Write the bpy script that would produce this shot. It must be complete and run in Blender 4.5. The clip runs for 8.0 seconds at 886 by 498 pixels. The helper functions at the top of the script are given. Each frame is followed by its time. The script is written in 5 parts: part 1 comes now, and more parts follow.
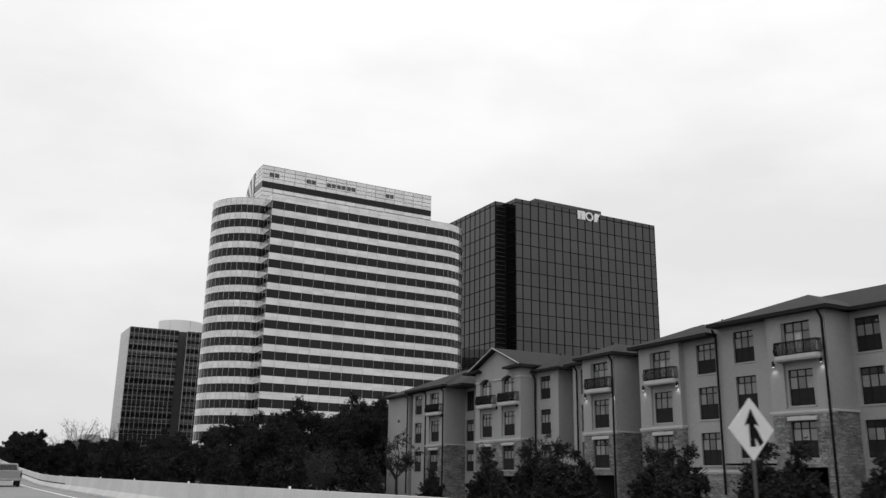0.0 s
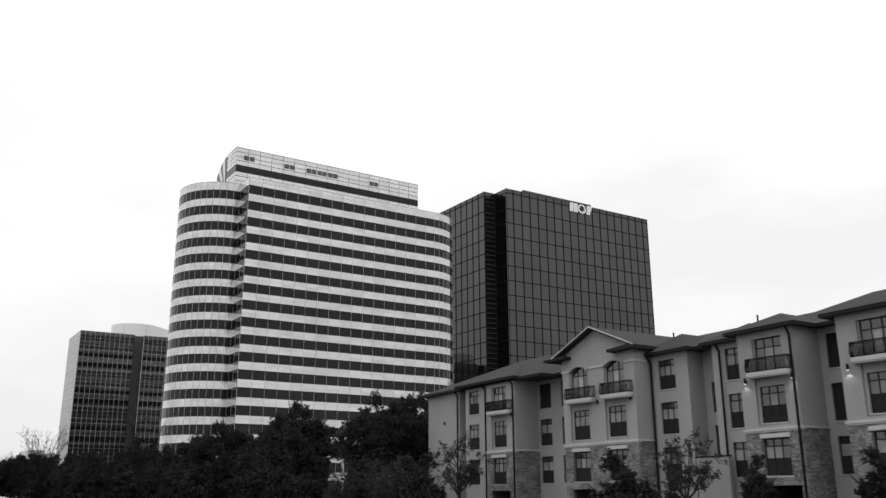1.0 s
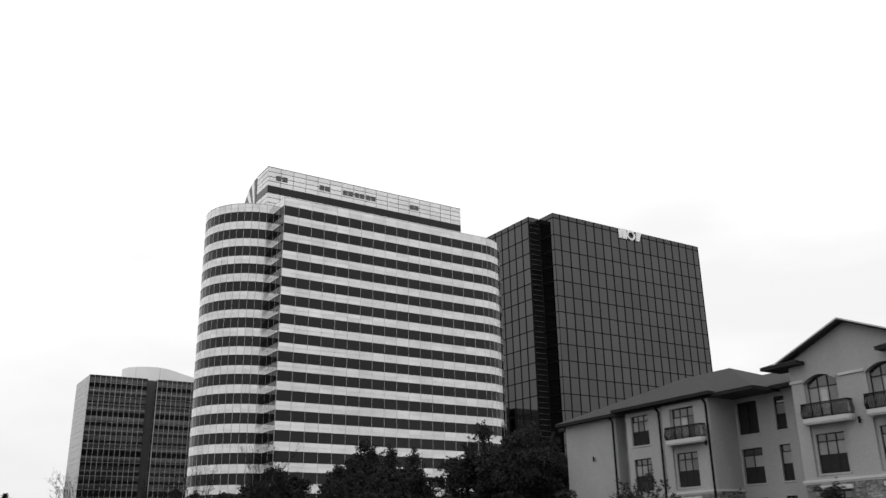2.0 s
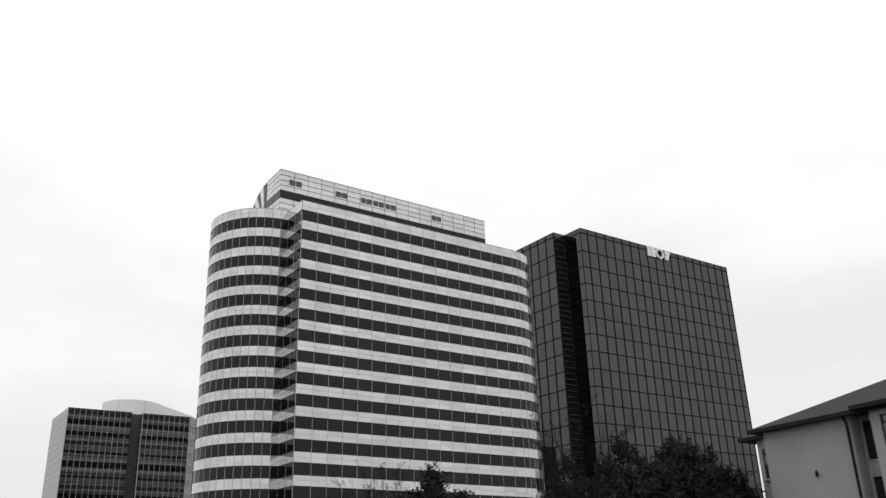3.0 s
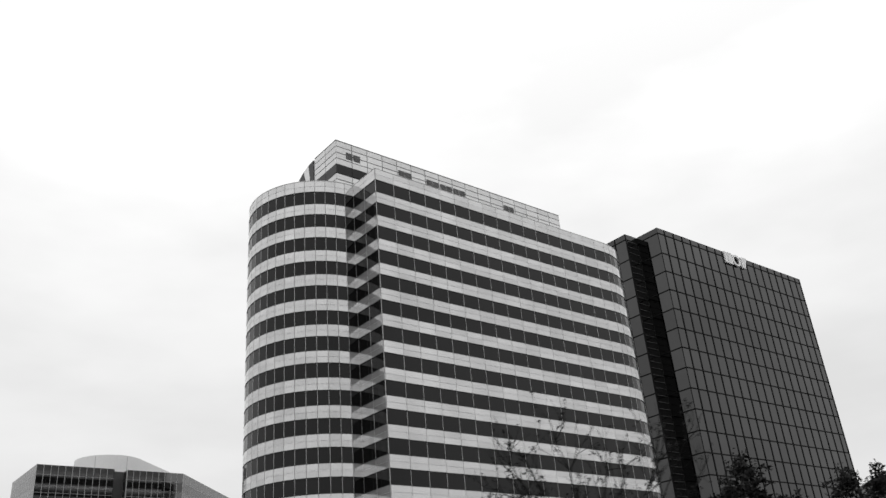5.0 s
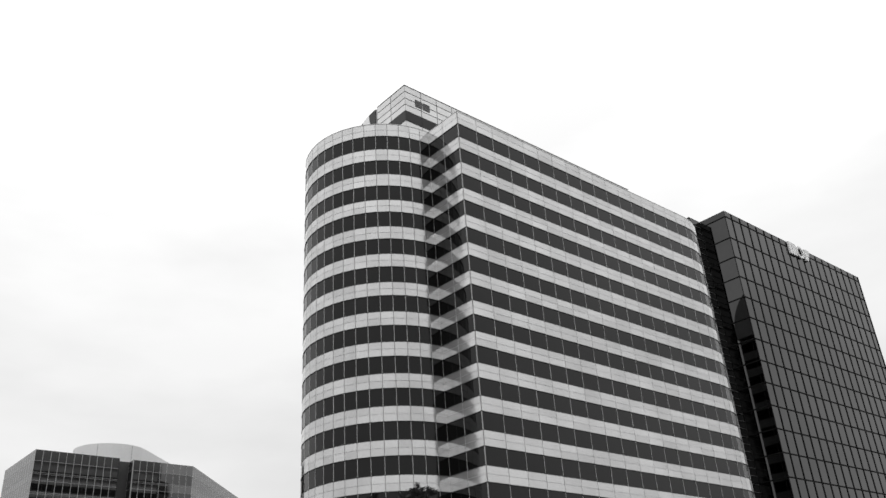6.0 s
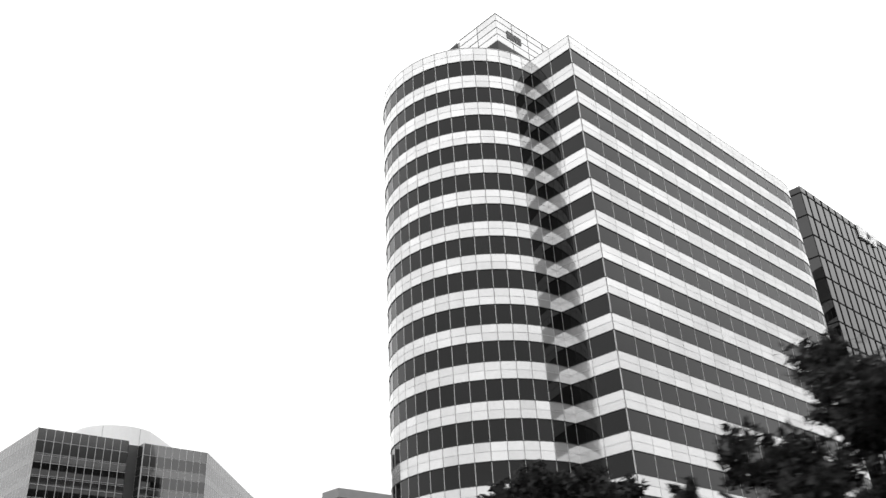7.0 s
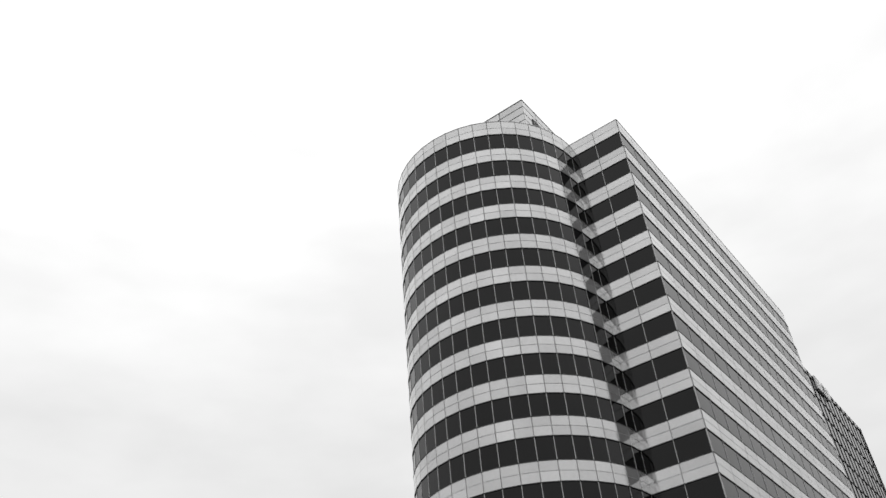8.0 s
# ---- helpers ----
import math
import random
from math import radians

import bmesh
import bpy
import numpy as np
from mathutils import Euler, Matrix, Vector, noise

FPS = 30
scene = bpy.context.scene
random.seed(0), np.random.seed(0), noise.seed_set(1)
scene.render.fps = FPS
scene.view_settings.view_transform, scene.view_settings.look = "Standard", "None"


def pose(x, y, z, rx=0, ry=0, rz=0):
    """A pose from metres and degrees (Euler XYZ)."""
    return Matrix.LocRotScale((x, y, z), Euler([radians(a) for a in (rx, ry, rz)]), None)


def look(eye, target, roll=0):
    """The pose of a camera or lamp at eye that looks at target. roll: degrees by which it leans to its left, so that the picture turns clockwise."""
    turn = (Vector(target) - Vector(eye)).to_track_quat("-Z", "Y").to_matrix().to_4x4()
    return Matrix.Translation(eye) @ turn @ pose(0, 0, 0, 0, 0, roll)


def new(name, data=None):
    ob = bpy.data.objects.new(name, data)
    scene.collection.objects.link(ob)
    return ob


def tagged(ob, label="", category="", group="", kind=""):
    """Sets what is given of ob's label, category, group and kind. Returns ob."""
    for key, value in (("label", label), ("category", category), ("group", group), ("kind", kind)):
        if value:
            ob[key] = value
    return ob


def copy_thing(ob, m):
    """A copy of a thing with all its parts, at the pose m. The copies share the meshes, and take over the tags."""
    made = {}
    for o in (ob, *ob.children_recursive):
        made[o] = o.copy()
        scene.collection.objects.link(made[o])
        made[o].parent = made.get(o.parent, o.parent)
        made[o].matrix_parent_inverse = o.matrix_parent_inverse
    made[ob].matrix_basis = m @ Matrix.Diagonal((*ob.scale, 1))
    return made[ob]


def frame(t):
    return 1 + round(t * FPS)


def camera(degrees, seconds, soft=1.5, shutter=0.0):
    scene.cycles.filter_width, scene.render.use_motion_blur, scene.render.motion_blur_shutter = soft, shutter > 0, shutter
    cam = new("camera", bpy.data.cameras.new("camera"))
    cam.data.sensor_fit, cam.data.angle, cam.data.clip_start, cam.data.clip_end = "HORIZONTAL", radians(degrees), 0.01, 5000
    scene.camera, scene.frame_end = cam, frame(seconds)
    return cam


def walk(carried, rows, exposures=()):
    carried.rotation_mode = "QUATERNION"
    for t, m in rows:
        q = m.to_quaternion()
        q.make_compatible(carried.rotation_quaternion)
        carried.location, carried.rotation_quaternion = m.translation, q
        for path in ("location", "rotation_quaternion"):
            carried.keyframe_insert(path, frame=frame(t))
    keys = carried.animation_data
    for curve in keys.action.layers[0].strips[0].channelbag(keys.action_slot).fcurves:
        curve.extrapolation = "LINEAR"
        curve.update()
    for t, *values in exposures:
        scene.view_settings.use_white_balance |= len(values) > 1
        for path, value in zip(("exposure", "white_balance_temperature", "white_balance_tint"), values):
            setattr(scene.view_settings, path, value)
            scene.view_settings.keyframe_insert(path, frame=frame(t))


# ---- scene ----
cam = camera(55.1, 8.0, soft=1.45, shutter=0.1)
PATH = [
    (0, (3.34, -4.575, 2.862), (4.275, -2.883, 3.373), 0.9),
    (0.5, (3.182, 7.451, 2.953), (4.184, 9.104, 3.466), 0.8),
    (1, (3.011, 19.514, 3.044), (4.052, 21.135, 3.579), -0.2),
    (1.5, (2.991, 31.457, 3.112), (4.015, 33.064, 3.718), -0.9),
    (1.7, (2.982, 36.223, 3.166), (4.003, 37.823, 3.793), -0.94),
    (2.8, (2.932, 62.418, 3.501), (4.002, 63.952, 4.205), -1.6),
    (3, (2.917, 67.169, 3.556), (3.99, 68.687, 4.293), -1.8),
    (3.5, (2.826, 78.938, 3.642), (3.929, 80.403, 4.44), -2.8),
    (4, (2.698, 90.612, 3.751), (3.824, 92.036, 4.591), -3.9),
    (4.2, (2.621, 95.27, 3.845), (3.754, 96.683, 4.694), -4.3),
    (5.3, (2.156, 120.869, 4.435), (3.326, 122.224, 5.328), -4.78),
    (5.5, (2.065, 125.526, 4.531), (3.237, 126.875, 5.431), -4.3),
    (6, (1.78, 137.187, 4.655), (2.97, 138.509, 5.569), -3.9),
    (6.3, (1.495, 144.308, 4.714), (2.706, 145.616, 5.62), -3.74),
    (6.5, (1.314, 149.062, 4.755), (2.536, 150.366, 5.652), -3.8),
    (6.8, (1.138, 156.121, 4.829), (2.373, 157.411, 5.733), -3.68),
    (7, (1.045, 160.844, 4.881), (2.279, 162.11, 5.817), -3.3),
    (7.5, (0.843, 172.834, 5.009), (2.091, 173.959, 6.095), -3.7),
    (8, (0.74, 184.937, 5.142), (2.033, 185.82, 6.386), -5.4),
]
EXPOSURE = [(0, -0.12), (0.5, 0.03), (1, 0.08), (1.5, 0.12), (3, -0.03), (3.5, -0.13), (4, -0.22), (5.5, -0.15), (6.5, 0.03), (7, 0.55), (7.5, 0.17), (8, -0.3)]
walk(cam, [(t, look(eye, target, roll)) for t, eye, target, roll in PATH], EXPOSURE)

# ---------------------------------------------------------------- world and light
world = bpy.data.worlds.new("overcast_sky")
scene.world = world
world.use_nodes = True
wn, wl = world.node_tree.nodes, world.node_tree.links
wn.clear()
SUN_EL, SUN_ROT = radians(78), radians(243)
sky = wn.new("ShaderNodeTexSky")
sky.sky_type, sky.sun_disc = "NISHITA", False
sky.sun_elevation, sky.sun_rotation = SUN_EL, SUN_ROT
sky_grey = wn.new("ShaderNodeRGBToBW")
coord = wn.new("ShaderNodeTexCoord")
stretch = wn.new("ShaderNodeMapping")
stretch.inputs["Scale"].default_value = (1.6, 1.6, 4.5)
cloud = wn.new("ShaderNodeTexNoise")
cloud.inputs["Scale"].default_value, cloud.inputs["Detail"].default_value = 1.6, 5.0
cloud.inputs["Roughness"].default_value = 0.5
cloud_ramp = wn.new("ShaderNodeValToRGB")
cloud_ramp.color_ramp.elements[0].position, cloud_ramp.color_ramp.elements[1].position = 0.36, 0.62
cloud_ramp.color_ramp.elements[0].color = (0.85, 0.85, 0.85, 1)
cloud_ramp.color_ramp.elements[1].color = (1.0, 1.0, 1.0, 1)
split = wn.new("ShaderNodeSeparateXYZ")
height = wn.new("ShaderNodeValToRGB")
height.color_ramp.elements[0].position, height.color_ramp.elements[1].position = 0.0, 1.0
height.color_ramp.elements[0].color = (0.60, 0.60, 0.60, 1)
height.color_ramp.elements[1].color = (1.7, 1.7, 1.7, 1)
for at, level in ((0.1, 0.78), (0.2, 0.87), (0.35, 0.96), (0.6, 1.27)):
    height.color_ramp.elements.new(at).color = (level, level, level, 1)
layer = wn.new("ShaderNodeMix")
layer.data_type, layer.blend_type = "RGBA", "MULTIPLY"
layer.inputs[0].default_value = 1.0
veil = wn.new("ShaderNodeMix")
veil.data_type = "RGBA"
veil.inputs[0].default_value = 0.04
air = wn.new("ShaderNodeBackground")
air.inputs["Strength"].default_value = 1.0
out = wn.new("ShaderNodeOutputWorld")
wl.new(sky.outputs[0], sky_grey.inputs[0])
wl.new(coord.outputs["Generated"], stretch.inputs["Vector"])
wl.new(stretch.outputs[0], cloud.inputs["Vector"])
wl.new(cloud.outputs["Fac"], cloud_ramp.inputs[0])
wl.new(coord.outputs["Generated"], split.inputs[0])
wl.new(split.outputs["Z"], height.inputs[0])
wl.new(cloud_ramp.outputs[0], layer.inputs[6])
wl.new(height.outputs[0], layer.inputs[7])
wl.new(layer.outputs[2], veil.inputs[6])
wl.new(sky_grey.outputs[0], veil.inputs[7])
wl.new(veil.outputs[2], air.inputs["Color"])
wl.new(air.outputs[0], out.inputs["Surface"])

sun_data = bpy.data.lights.new("sun", "SUN")
sun_data.energy, sun_data.angle, sun_data.color = 0.35, radians(40), (1.0, 1.0, 1.0)
sun = new("sun", sun_data)
sun.matrix_world = look((-30, -15, 160), (0, 0, 0))


# ---------------------------------------------------------------- materials
def grey(v):
    return (v, v, v, 1.0)


def material(name, low, high, scale=1.0, rough=0.8, metal=0.0, ior=1.5, bump=0.0, bump_scale=20.0, per_piece=0.0, spec=0.5,
             stretch=(1, 1, 1)):
    """A grey surface: noise between two tones at two scales, relief, and a shift from piece to piece."""
    m = bpy.data.materials.new(name)
    m.use_nodes = True
    n, l = m.node_tree.nodes, m.node_tree.links
    b = n["Principled BSDF"]
    geo = n.new("ShaderNodeNewGeometry")
    mp = n.new("ShaderNodeMapping")
    mp.inputs["Scale"].default_value = stretch
    l.new(geo.outputs["Position"], mp.inputs["Vector"])
    big = n.new("ShaderNodeTexNoise")
    big.inputs["Scale"].default_value, big.inputs["Detail"].default_value = scale, 6.0
    l.new(mp.outputs[0], big.inputs["Vector"])
    small = n.new("ShaderNodeTexNoise")
    small.inputs["Scale"].default_value, small.inputs["Detail"].default_value = scale * 14, 4.0
    l.new(geo.outputs["Position"], small.inputs["Vector"])
    blend = n.new("ShaderNodeMix")
    blend.inputs[0].default_value = 0.35
    l.new(big.outputs["Fac"], blend.inputs[2])
    l.new(small.outputs["Fac"], blend.inputs[3])
    ramp = n.new("ShaderNodeValToRGB")
    ramp.color_ramp.elements[0].position, ramp.color_ramp.elements[1].position = 0.32, 0.68
    ramp.color_ramp.elements[0].color, ramp.color_ramp.elements[1].color = grey(low), grey(high)
    l.new(blend.outputs[0], ramp.inputs[0])
    colour = ramp.outputs[0]
    if per_piece:
        own = n.new("ShaderNodeObjectInfo")
        both = n.new("ShaderNodeMath")
        both.operation = "ADD"
        l.new(own.outputs["Random"], both.inputs[0])
        l.new(geo.outputs["Random Per Island"], both.inputs[1])
        rnd = n.new("ShaderNodeMath")
        rnd.operation = "FRACT"
        l.new(both.outputs[0], rnd.inputs[0])
        to = n.new("ShaderNodeMapRange")
        to.inputs["To Min"].default_value, to.inputs["To Max"].default_value = 1 - per_piece, 1 + per_piece
        l.new(rnd.outputs[0], to.inputs["Value"])
        mul = n.new("ShaderNodeMix")
        mul.data_type, mul.blend_type = "RGBA", "MULTIPLY"
        mul.inputs[0].default_value = 1.0
        l.new(colour, mul.inputs[6])
        l.new(to.outputs[0], mul.inputs[7])
        colour = mul.outputs[2]
    l.new(colour, b.inputs["Base Color"])
    b.inputs["Roughness"].default_value, b.inputs["Metallic"].default_value = rough, metal
    b.inputs["IOR"].default_value, b.inputs["Specular IOR Level"].default_value = ior, spec
    if bump:
        rel = n.new("ShaderNodeTexNoise")
        rel.inputs["Scale"].default_value, rel.inputs["Detail"].default_value = bump_scale, 5.0
        l.new(geo.outputs["Position"], rel.inputs["Vector"])
        bp = n.new("ShaderNodeBump")
        bp.inputs["Strength"].default_value, bp.inputs["Distance"].default_value = bump, 0.02
        l.new(rel.outputs["Fac"], bp.inputs["Height"])
        l.new(bp.outputs[0], b.inputs["Normal"])
    return m


GLASS_DARK = material("tinted_glass", 0.003, 0.008, 0.05, rough=0.02, ior=1.345, per_piece=0.25, bump=0.015, bump_scale=0.35)
SPANDREL = material("white_spandrel_glass", 0.53, 0.64, 0.25, rough=0.10, metal=0.7, per_piece=0.09, bump=0.02, bump_scale=0.4, stretch=(1, 1, 0.2))
MULLION = material("anodised_mullion", 0.42, 0.52, 0.5, rough=0.4, metal=0.3)
SEALANT = material("grey_joint_sealant", 0.32, 0.40, 0.5, rough=0.8)
JOINT = material("facade_gasket", 0.03, 0.05, 0.5, rough=0.7)
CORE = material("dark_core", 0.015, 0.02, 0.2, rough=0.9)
ROOFING = material("flat_roofing", 0.25, 0.35, 0.3, rough=0.9)
MIRROR = material("grey_mirror_glass", 0.066, 0.077, 0.08, rough=0.025, metal=1.0, per_piece=0.06, bump=0.02, bump_scale=0.3)
MIRROR_RIM = material("grey_parapet_glass", 0.06, 0.068, 0.08, rough=0.05, metal=1.0, per_piece=0.05)
BLACK_METAL = material("black_mullion", 0.010, 0.016, 0.4, rough=0.8, spec=0.05)
BLUE_GLASS = material("smoked_glass", 0.003, 0.006, 0.06, rough=0.02, ior=1.85, per_piece=0.3, bump=0.02, bump_scale=0.4)
SMOKE_PANEL = material("smoked_spandrel", 0.006, 0.012, 0.1, rough=0.05, ior=2.2, per_piece=0.2, bump=0.03, bump_scale=0.5)
BANK_PANEL = material("pale_precast_panel", 0.20, 0.27, 0.3, rough=0.8, stretch=(1, 1, 0.3))
PARAPET = material("dark_parapet_panel", 0.07, 0.10, 0.3, rough=0.7, stretch=(1, 1, 0.3))
PALE_PANEL = material("pale_metal_panel", 0.45, 0.52, 0.2, rough=0.45, per_piece=0.03)
DRUM_WHITE = material("white_drum_panel", 0.80, 0.88, 0.15, rough=0.5, stretch=(1, 1, 0.2))
STUCCO = material("painted_stucco", 0.24, 0.32, 0.35, rough=0.92, bump=0.25, bump_scale=35, stretch=(1, 1, 0.4))
STUCCO_TRIM = material("pale_stucco_trim", 0.38, 0.46, 0.6, rough=0.9, bump=0.15, bump_scale=30)
STONE = material("ledge_stone", 0.11, 0.27, 0.9, rough=0.9, bump=0.5, bump_scale=12, per_piece=0.35)
MORTAR = material("stone_mortar", 0.08, 0.11, 2.0, rough=0.95)
SHINGLE = material("asphalt_shingle", 0.009, 0.018, 0.9, rough=0.95, bump=0.4, bump_scale=14, per_piece=0.25)
FASCIA = material("dark_fascia", 0.010, 0.016, 0.6, rough=0.8, spec=0.2)
# the soffit tone is darkened to hold the shade under the eaves
SOFFIT = material("shade_dark_soffit", 0.03, 0.045, 0.6, rough=0.9)
BRONZE = material("bronze_window_frame", 0.010, 0.016, 1.0, rough=0.6, spec=0.15)
ROOM_GLASS = material("house_window_glass", 0.02, 0.05, 0.35, rough=0.03, ior=1.75, per_piece=0.4)
BLIND = material("window_blind", 0.14, 0.24, 0.8, rough=0.8, per_piece=0.35)
INSECT_SCREEN = material("insect_screen", 0.018, 0.026, 3.0, rough=0.9, spec=0.1)
IRON = material("black_iron", 0.006, 0.011, 2.0, rough=0.65, spec=0.1)
PALE_FRAME = material("pale_door_frame", 0.24, 0.32, 1.0, rough=0.6)
CURTAIN = material("door_curtain", 0.30, 0.42, 0.7, rough=0.9, per_piece=0.3)
CONCRETE = material("barrier_concrete", 0.42, 0.56, 0.5, rough=0.9, bump=0.2, bump_scale=18, stretch=(1, 1, 0.3))
ASPHALT = material("worn_asphalt", 0.16, 0.24, 0.25, rough=0.9, bump=0.2, bump_scale=40)
GRASS = material("winter_grass", 0.035, 0.07, 0.12, rough=1.0, bump=0.5, bump_scale=6)
TWIG = material("dark_twig_bark", 0.006, 0.012, 3.0, rough=0.95, spec=0.05)
BARK = material("bark", 0.014, 0.028, 3.0, rough=0.95, bump=0.6, bump_scale=18)
LEAF = material("oak_leaf", 0.017, 0.038, 0.5, rough=0.9, per_piece=0.5, spec=0.04)
LEAF_PALE = material("young_leaf", 0.018, 0.042, 0.5, rough=0.8, per_piece=0.5, spec=0.15)
SIGN_FACE = material("reflective_sign_sheet", 0.62, 0.72, 1.5, rough=0.45)
SIGN_BLACK = material("sign_black", 0.006, 0.010, 2.0, rough=0.85, spec=0.1)
RECESS = material("dark_recess_metal", 0.06, 0.08, 0.3, rough=0.4, spec=0.3)
FAR_WALL = material("grey_painted_concrete", 0.20, 0.27, 0.2, rough=0.8)
STEEL = material("galvanised_steel", 0.25, 0.35, 3.0, rough=0.45, metal=0.7)
LOUVRE = material("grey_louvre", 0.10, 0.14, 0.5, rough=0.5, metal=0.3)
LETTER_WHITE = material("white_sign_plastic", 0.80, 0.86, 0.8, rough=0.4)


# ---------------------------------------------------------------- helpers for building
def thing(name, at=(0, 0, 0), label="", category="", group="", kind=""):
    ob = new(name)
    ob.location = at
    ob.empty_display_size = 0.5
    return tagged(ob, label, category, group, kind)


def mesh_from(bm, mat):
    me = bpy.data.meshes.new("m")
    bm.to_mesh(me)
    bm.free()
    for mm in (mat if isinstance(mat, (list, tuple)) else [mat]):
        me.materials.append(mm)
    return me


def part(name, bm, mat, parent=None, label="", at=None):
    """One mesh object from a bmesh, under a thing or a part. The mesh is in world metres unless a pose is given."""
    me = bm if isinstance(bm, bpy.types.Mesh) else mesh_from(bm, mat)
    ob = new(name, me)
    world_pose = at if at is not None else Matrix.Identity(4)
    if parent is not None:
        ob.parent = parent
        base = Matrix.Identity(4)
        chain = parent
        while chain is not None:
            base = chain.matrix_basis @ base
            chain = chain.parent
        ob.matrix_basis = base.inverted() @ world_pose
    else:
        ob.matrix_basis = world_pose
    if label:
        ob["label"] = label
    return ob


def box(bm, x0, x1, y0, y1, z0, z1, m=None, mat=0):
    vs = [bm.verts.new(Vector(p) if m is None else m @ Vector(p)) for p in
          ((x0, y0, z0), (x1, y0, z0), (x1, y1, z0), (x0, y1, z0), (x0, y0, z1), (x1, y0, z1), (x1, y1, z1), (x0, y1, z1))]
    for f in ((0, 3, 2, 1), (4, 5, 6, 7), (0, 1, 5, 4), (1, 2, 6, 5), (2, 3, 7, 6), (3, 0, 4, 7)):
        bm.faces.new([vs[i] for i in f]).material_index = mat


def prism(bm, outline, z0, z1, mat=0):
    """An upright block over a counter-clockwise outline."""
    low = [bm.verts.new((x, y, z0)) for x, y in outline]
    top = [bm.verts.new((x, y, z1)) for x, y in outline]
    k = len(outline)
    for i in range(k):
        bm.faces.new((low[i], low[(i + 1) % k], top[(i + 1) % k], top[i])).material_index = mat
    bm.faces.new(top).material_index = mat
    bm.faces.new(low[::-1]).material_index = mat


def tube(bm, a, b, r0, r1=None, sides=8):
    r1 = r0 if r1 is None else r1
    a, b = Vector(a), Vector(b)
    q = (b - a).to_track_quat("Z", "Y").to_matrix()
    rings = []
    for p, r in ((a, r0), (b, r1)):
        rings.append([bm.verts.new(p + q @ Vector((r * math.cos(6.28318 * i / sides), r * math.sin(6.28318 * i / sides), 0))) for i in range(sides)])
    for i in range(sides):
        bm.faces.new((rings[0][i], rings[0][(i + 1) % sides], rings[1][(i + 1) % sides], rings[1][i]))
    bm.faces.new(rings[1])
    bm.faces.new(rings[0][::-1])


def bevel(bm, width, segments=1):
    bmesh.ops.bevel(bm, geom=bm.edges[:], offset=width, segments=segments, affect="EDGES", clamp_overlap=True)
    return bm


def slab_mesh(w, h, d, mat, edge=0.012):
    """A panel of width w (x), height h (z, from 0), whose face looks along -y, with softened rim."""
    bm = bmesh.new()
    box(bm, -w / 2, w / 2, 0, d, 0, h)
    front = [e for e in bm.edges if all(v.co.y < 1e-6 for v in e.verts)]
    bmesh.ops.bevel(bm, geom=front, offset=edge, segments=1, affect="EDGES")
    return mesh_from(bm, mat)


def segs_of(outline):
    """For a closed counter-clockwise outline: each side as (middle x, y, facing angle, width)."""
    res = []
    for i, (x0, y0) in enumerate(outline):
        x1, y1 = outline[(i + 1) % len(outline)]
        res.append(((x0 + x1) / 2, (y0 + y1) / 2, math.atan2(y1 - y0, x1 - x0), math.hypot(x1 - x0, y1 - y0)))
    return res


def line(p, q, n):
    return [(p[0] + (q[0] - p[0]) * i / n, p[1] + (q[1] - p[1]) * i / n) for i in range(n)]


def arc(cx, cy, r, a0, a1, n):
    return [(cx + r * math.cos(radians(a0 + (a1 - a0) * i / n)), cy + r * math.sin(radians(a0 + (a1 - a0) * i / n))) for i in range(n)]


def panel_pose(s, z, out=0.0):
    x, y, a, _ = s
    return Matrix.Translation((x + out * math.sin(a), y - out * math.cos(a), z)) @ Matrix.Rotation(a, 4, "Z")


class Panels:
    """Lays panels of one kind: the first `most` of them as pieces of their own that share meshes, the rest joined."""

    def __init__(self, name, parent, mat, depth, most):
        self.name, self.parent, self.mat, self.depth, self.most = name, parent, mat, depth, most
        self.meshes, self.rest, self.count = {}, bmesh.new(), 0

    def add(self, s, z, w, h, out, single=True):
        m = panel_pose(s, z, out)
        if single and self.count < self.most:
            key = (round(w, 2), round(h, 2))
            if key not in self.meshes:
                self.meshes[key] = slab_mesh(w, h, self.depth, self.mat)
            part(self.name, self.meshes[key], None, self.parent, at=m)
            self.count += 1
        else:
            box(self.rest, -w / 2, w / 2, 0, self.depth, 0, h, m)

    def close(self, plural):
        if len(self.rest.faces):
            tagged(part(plural, self.rest, self.mat, self.parent), kind="stuff")


# ---------------------------------------------------------------- striped round-ended tower
FLOOR = 4.0
TOP = 74.27


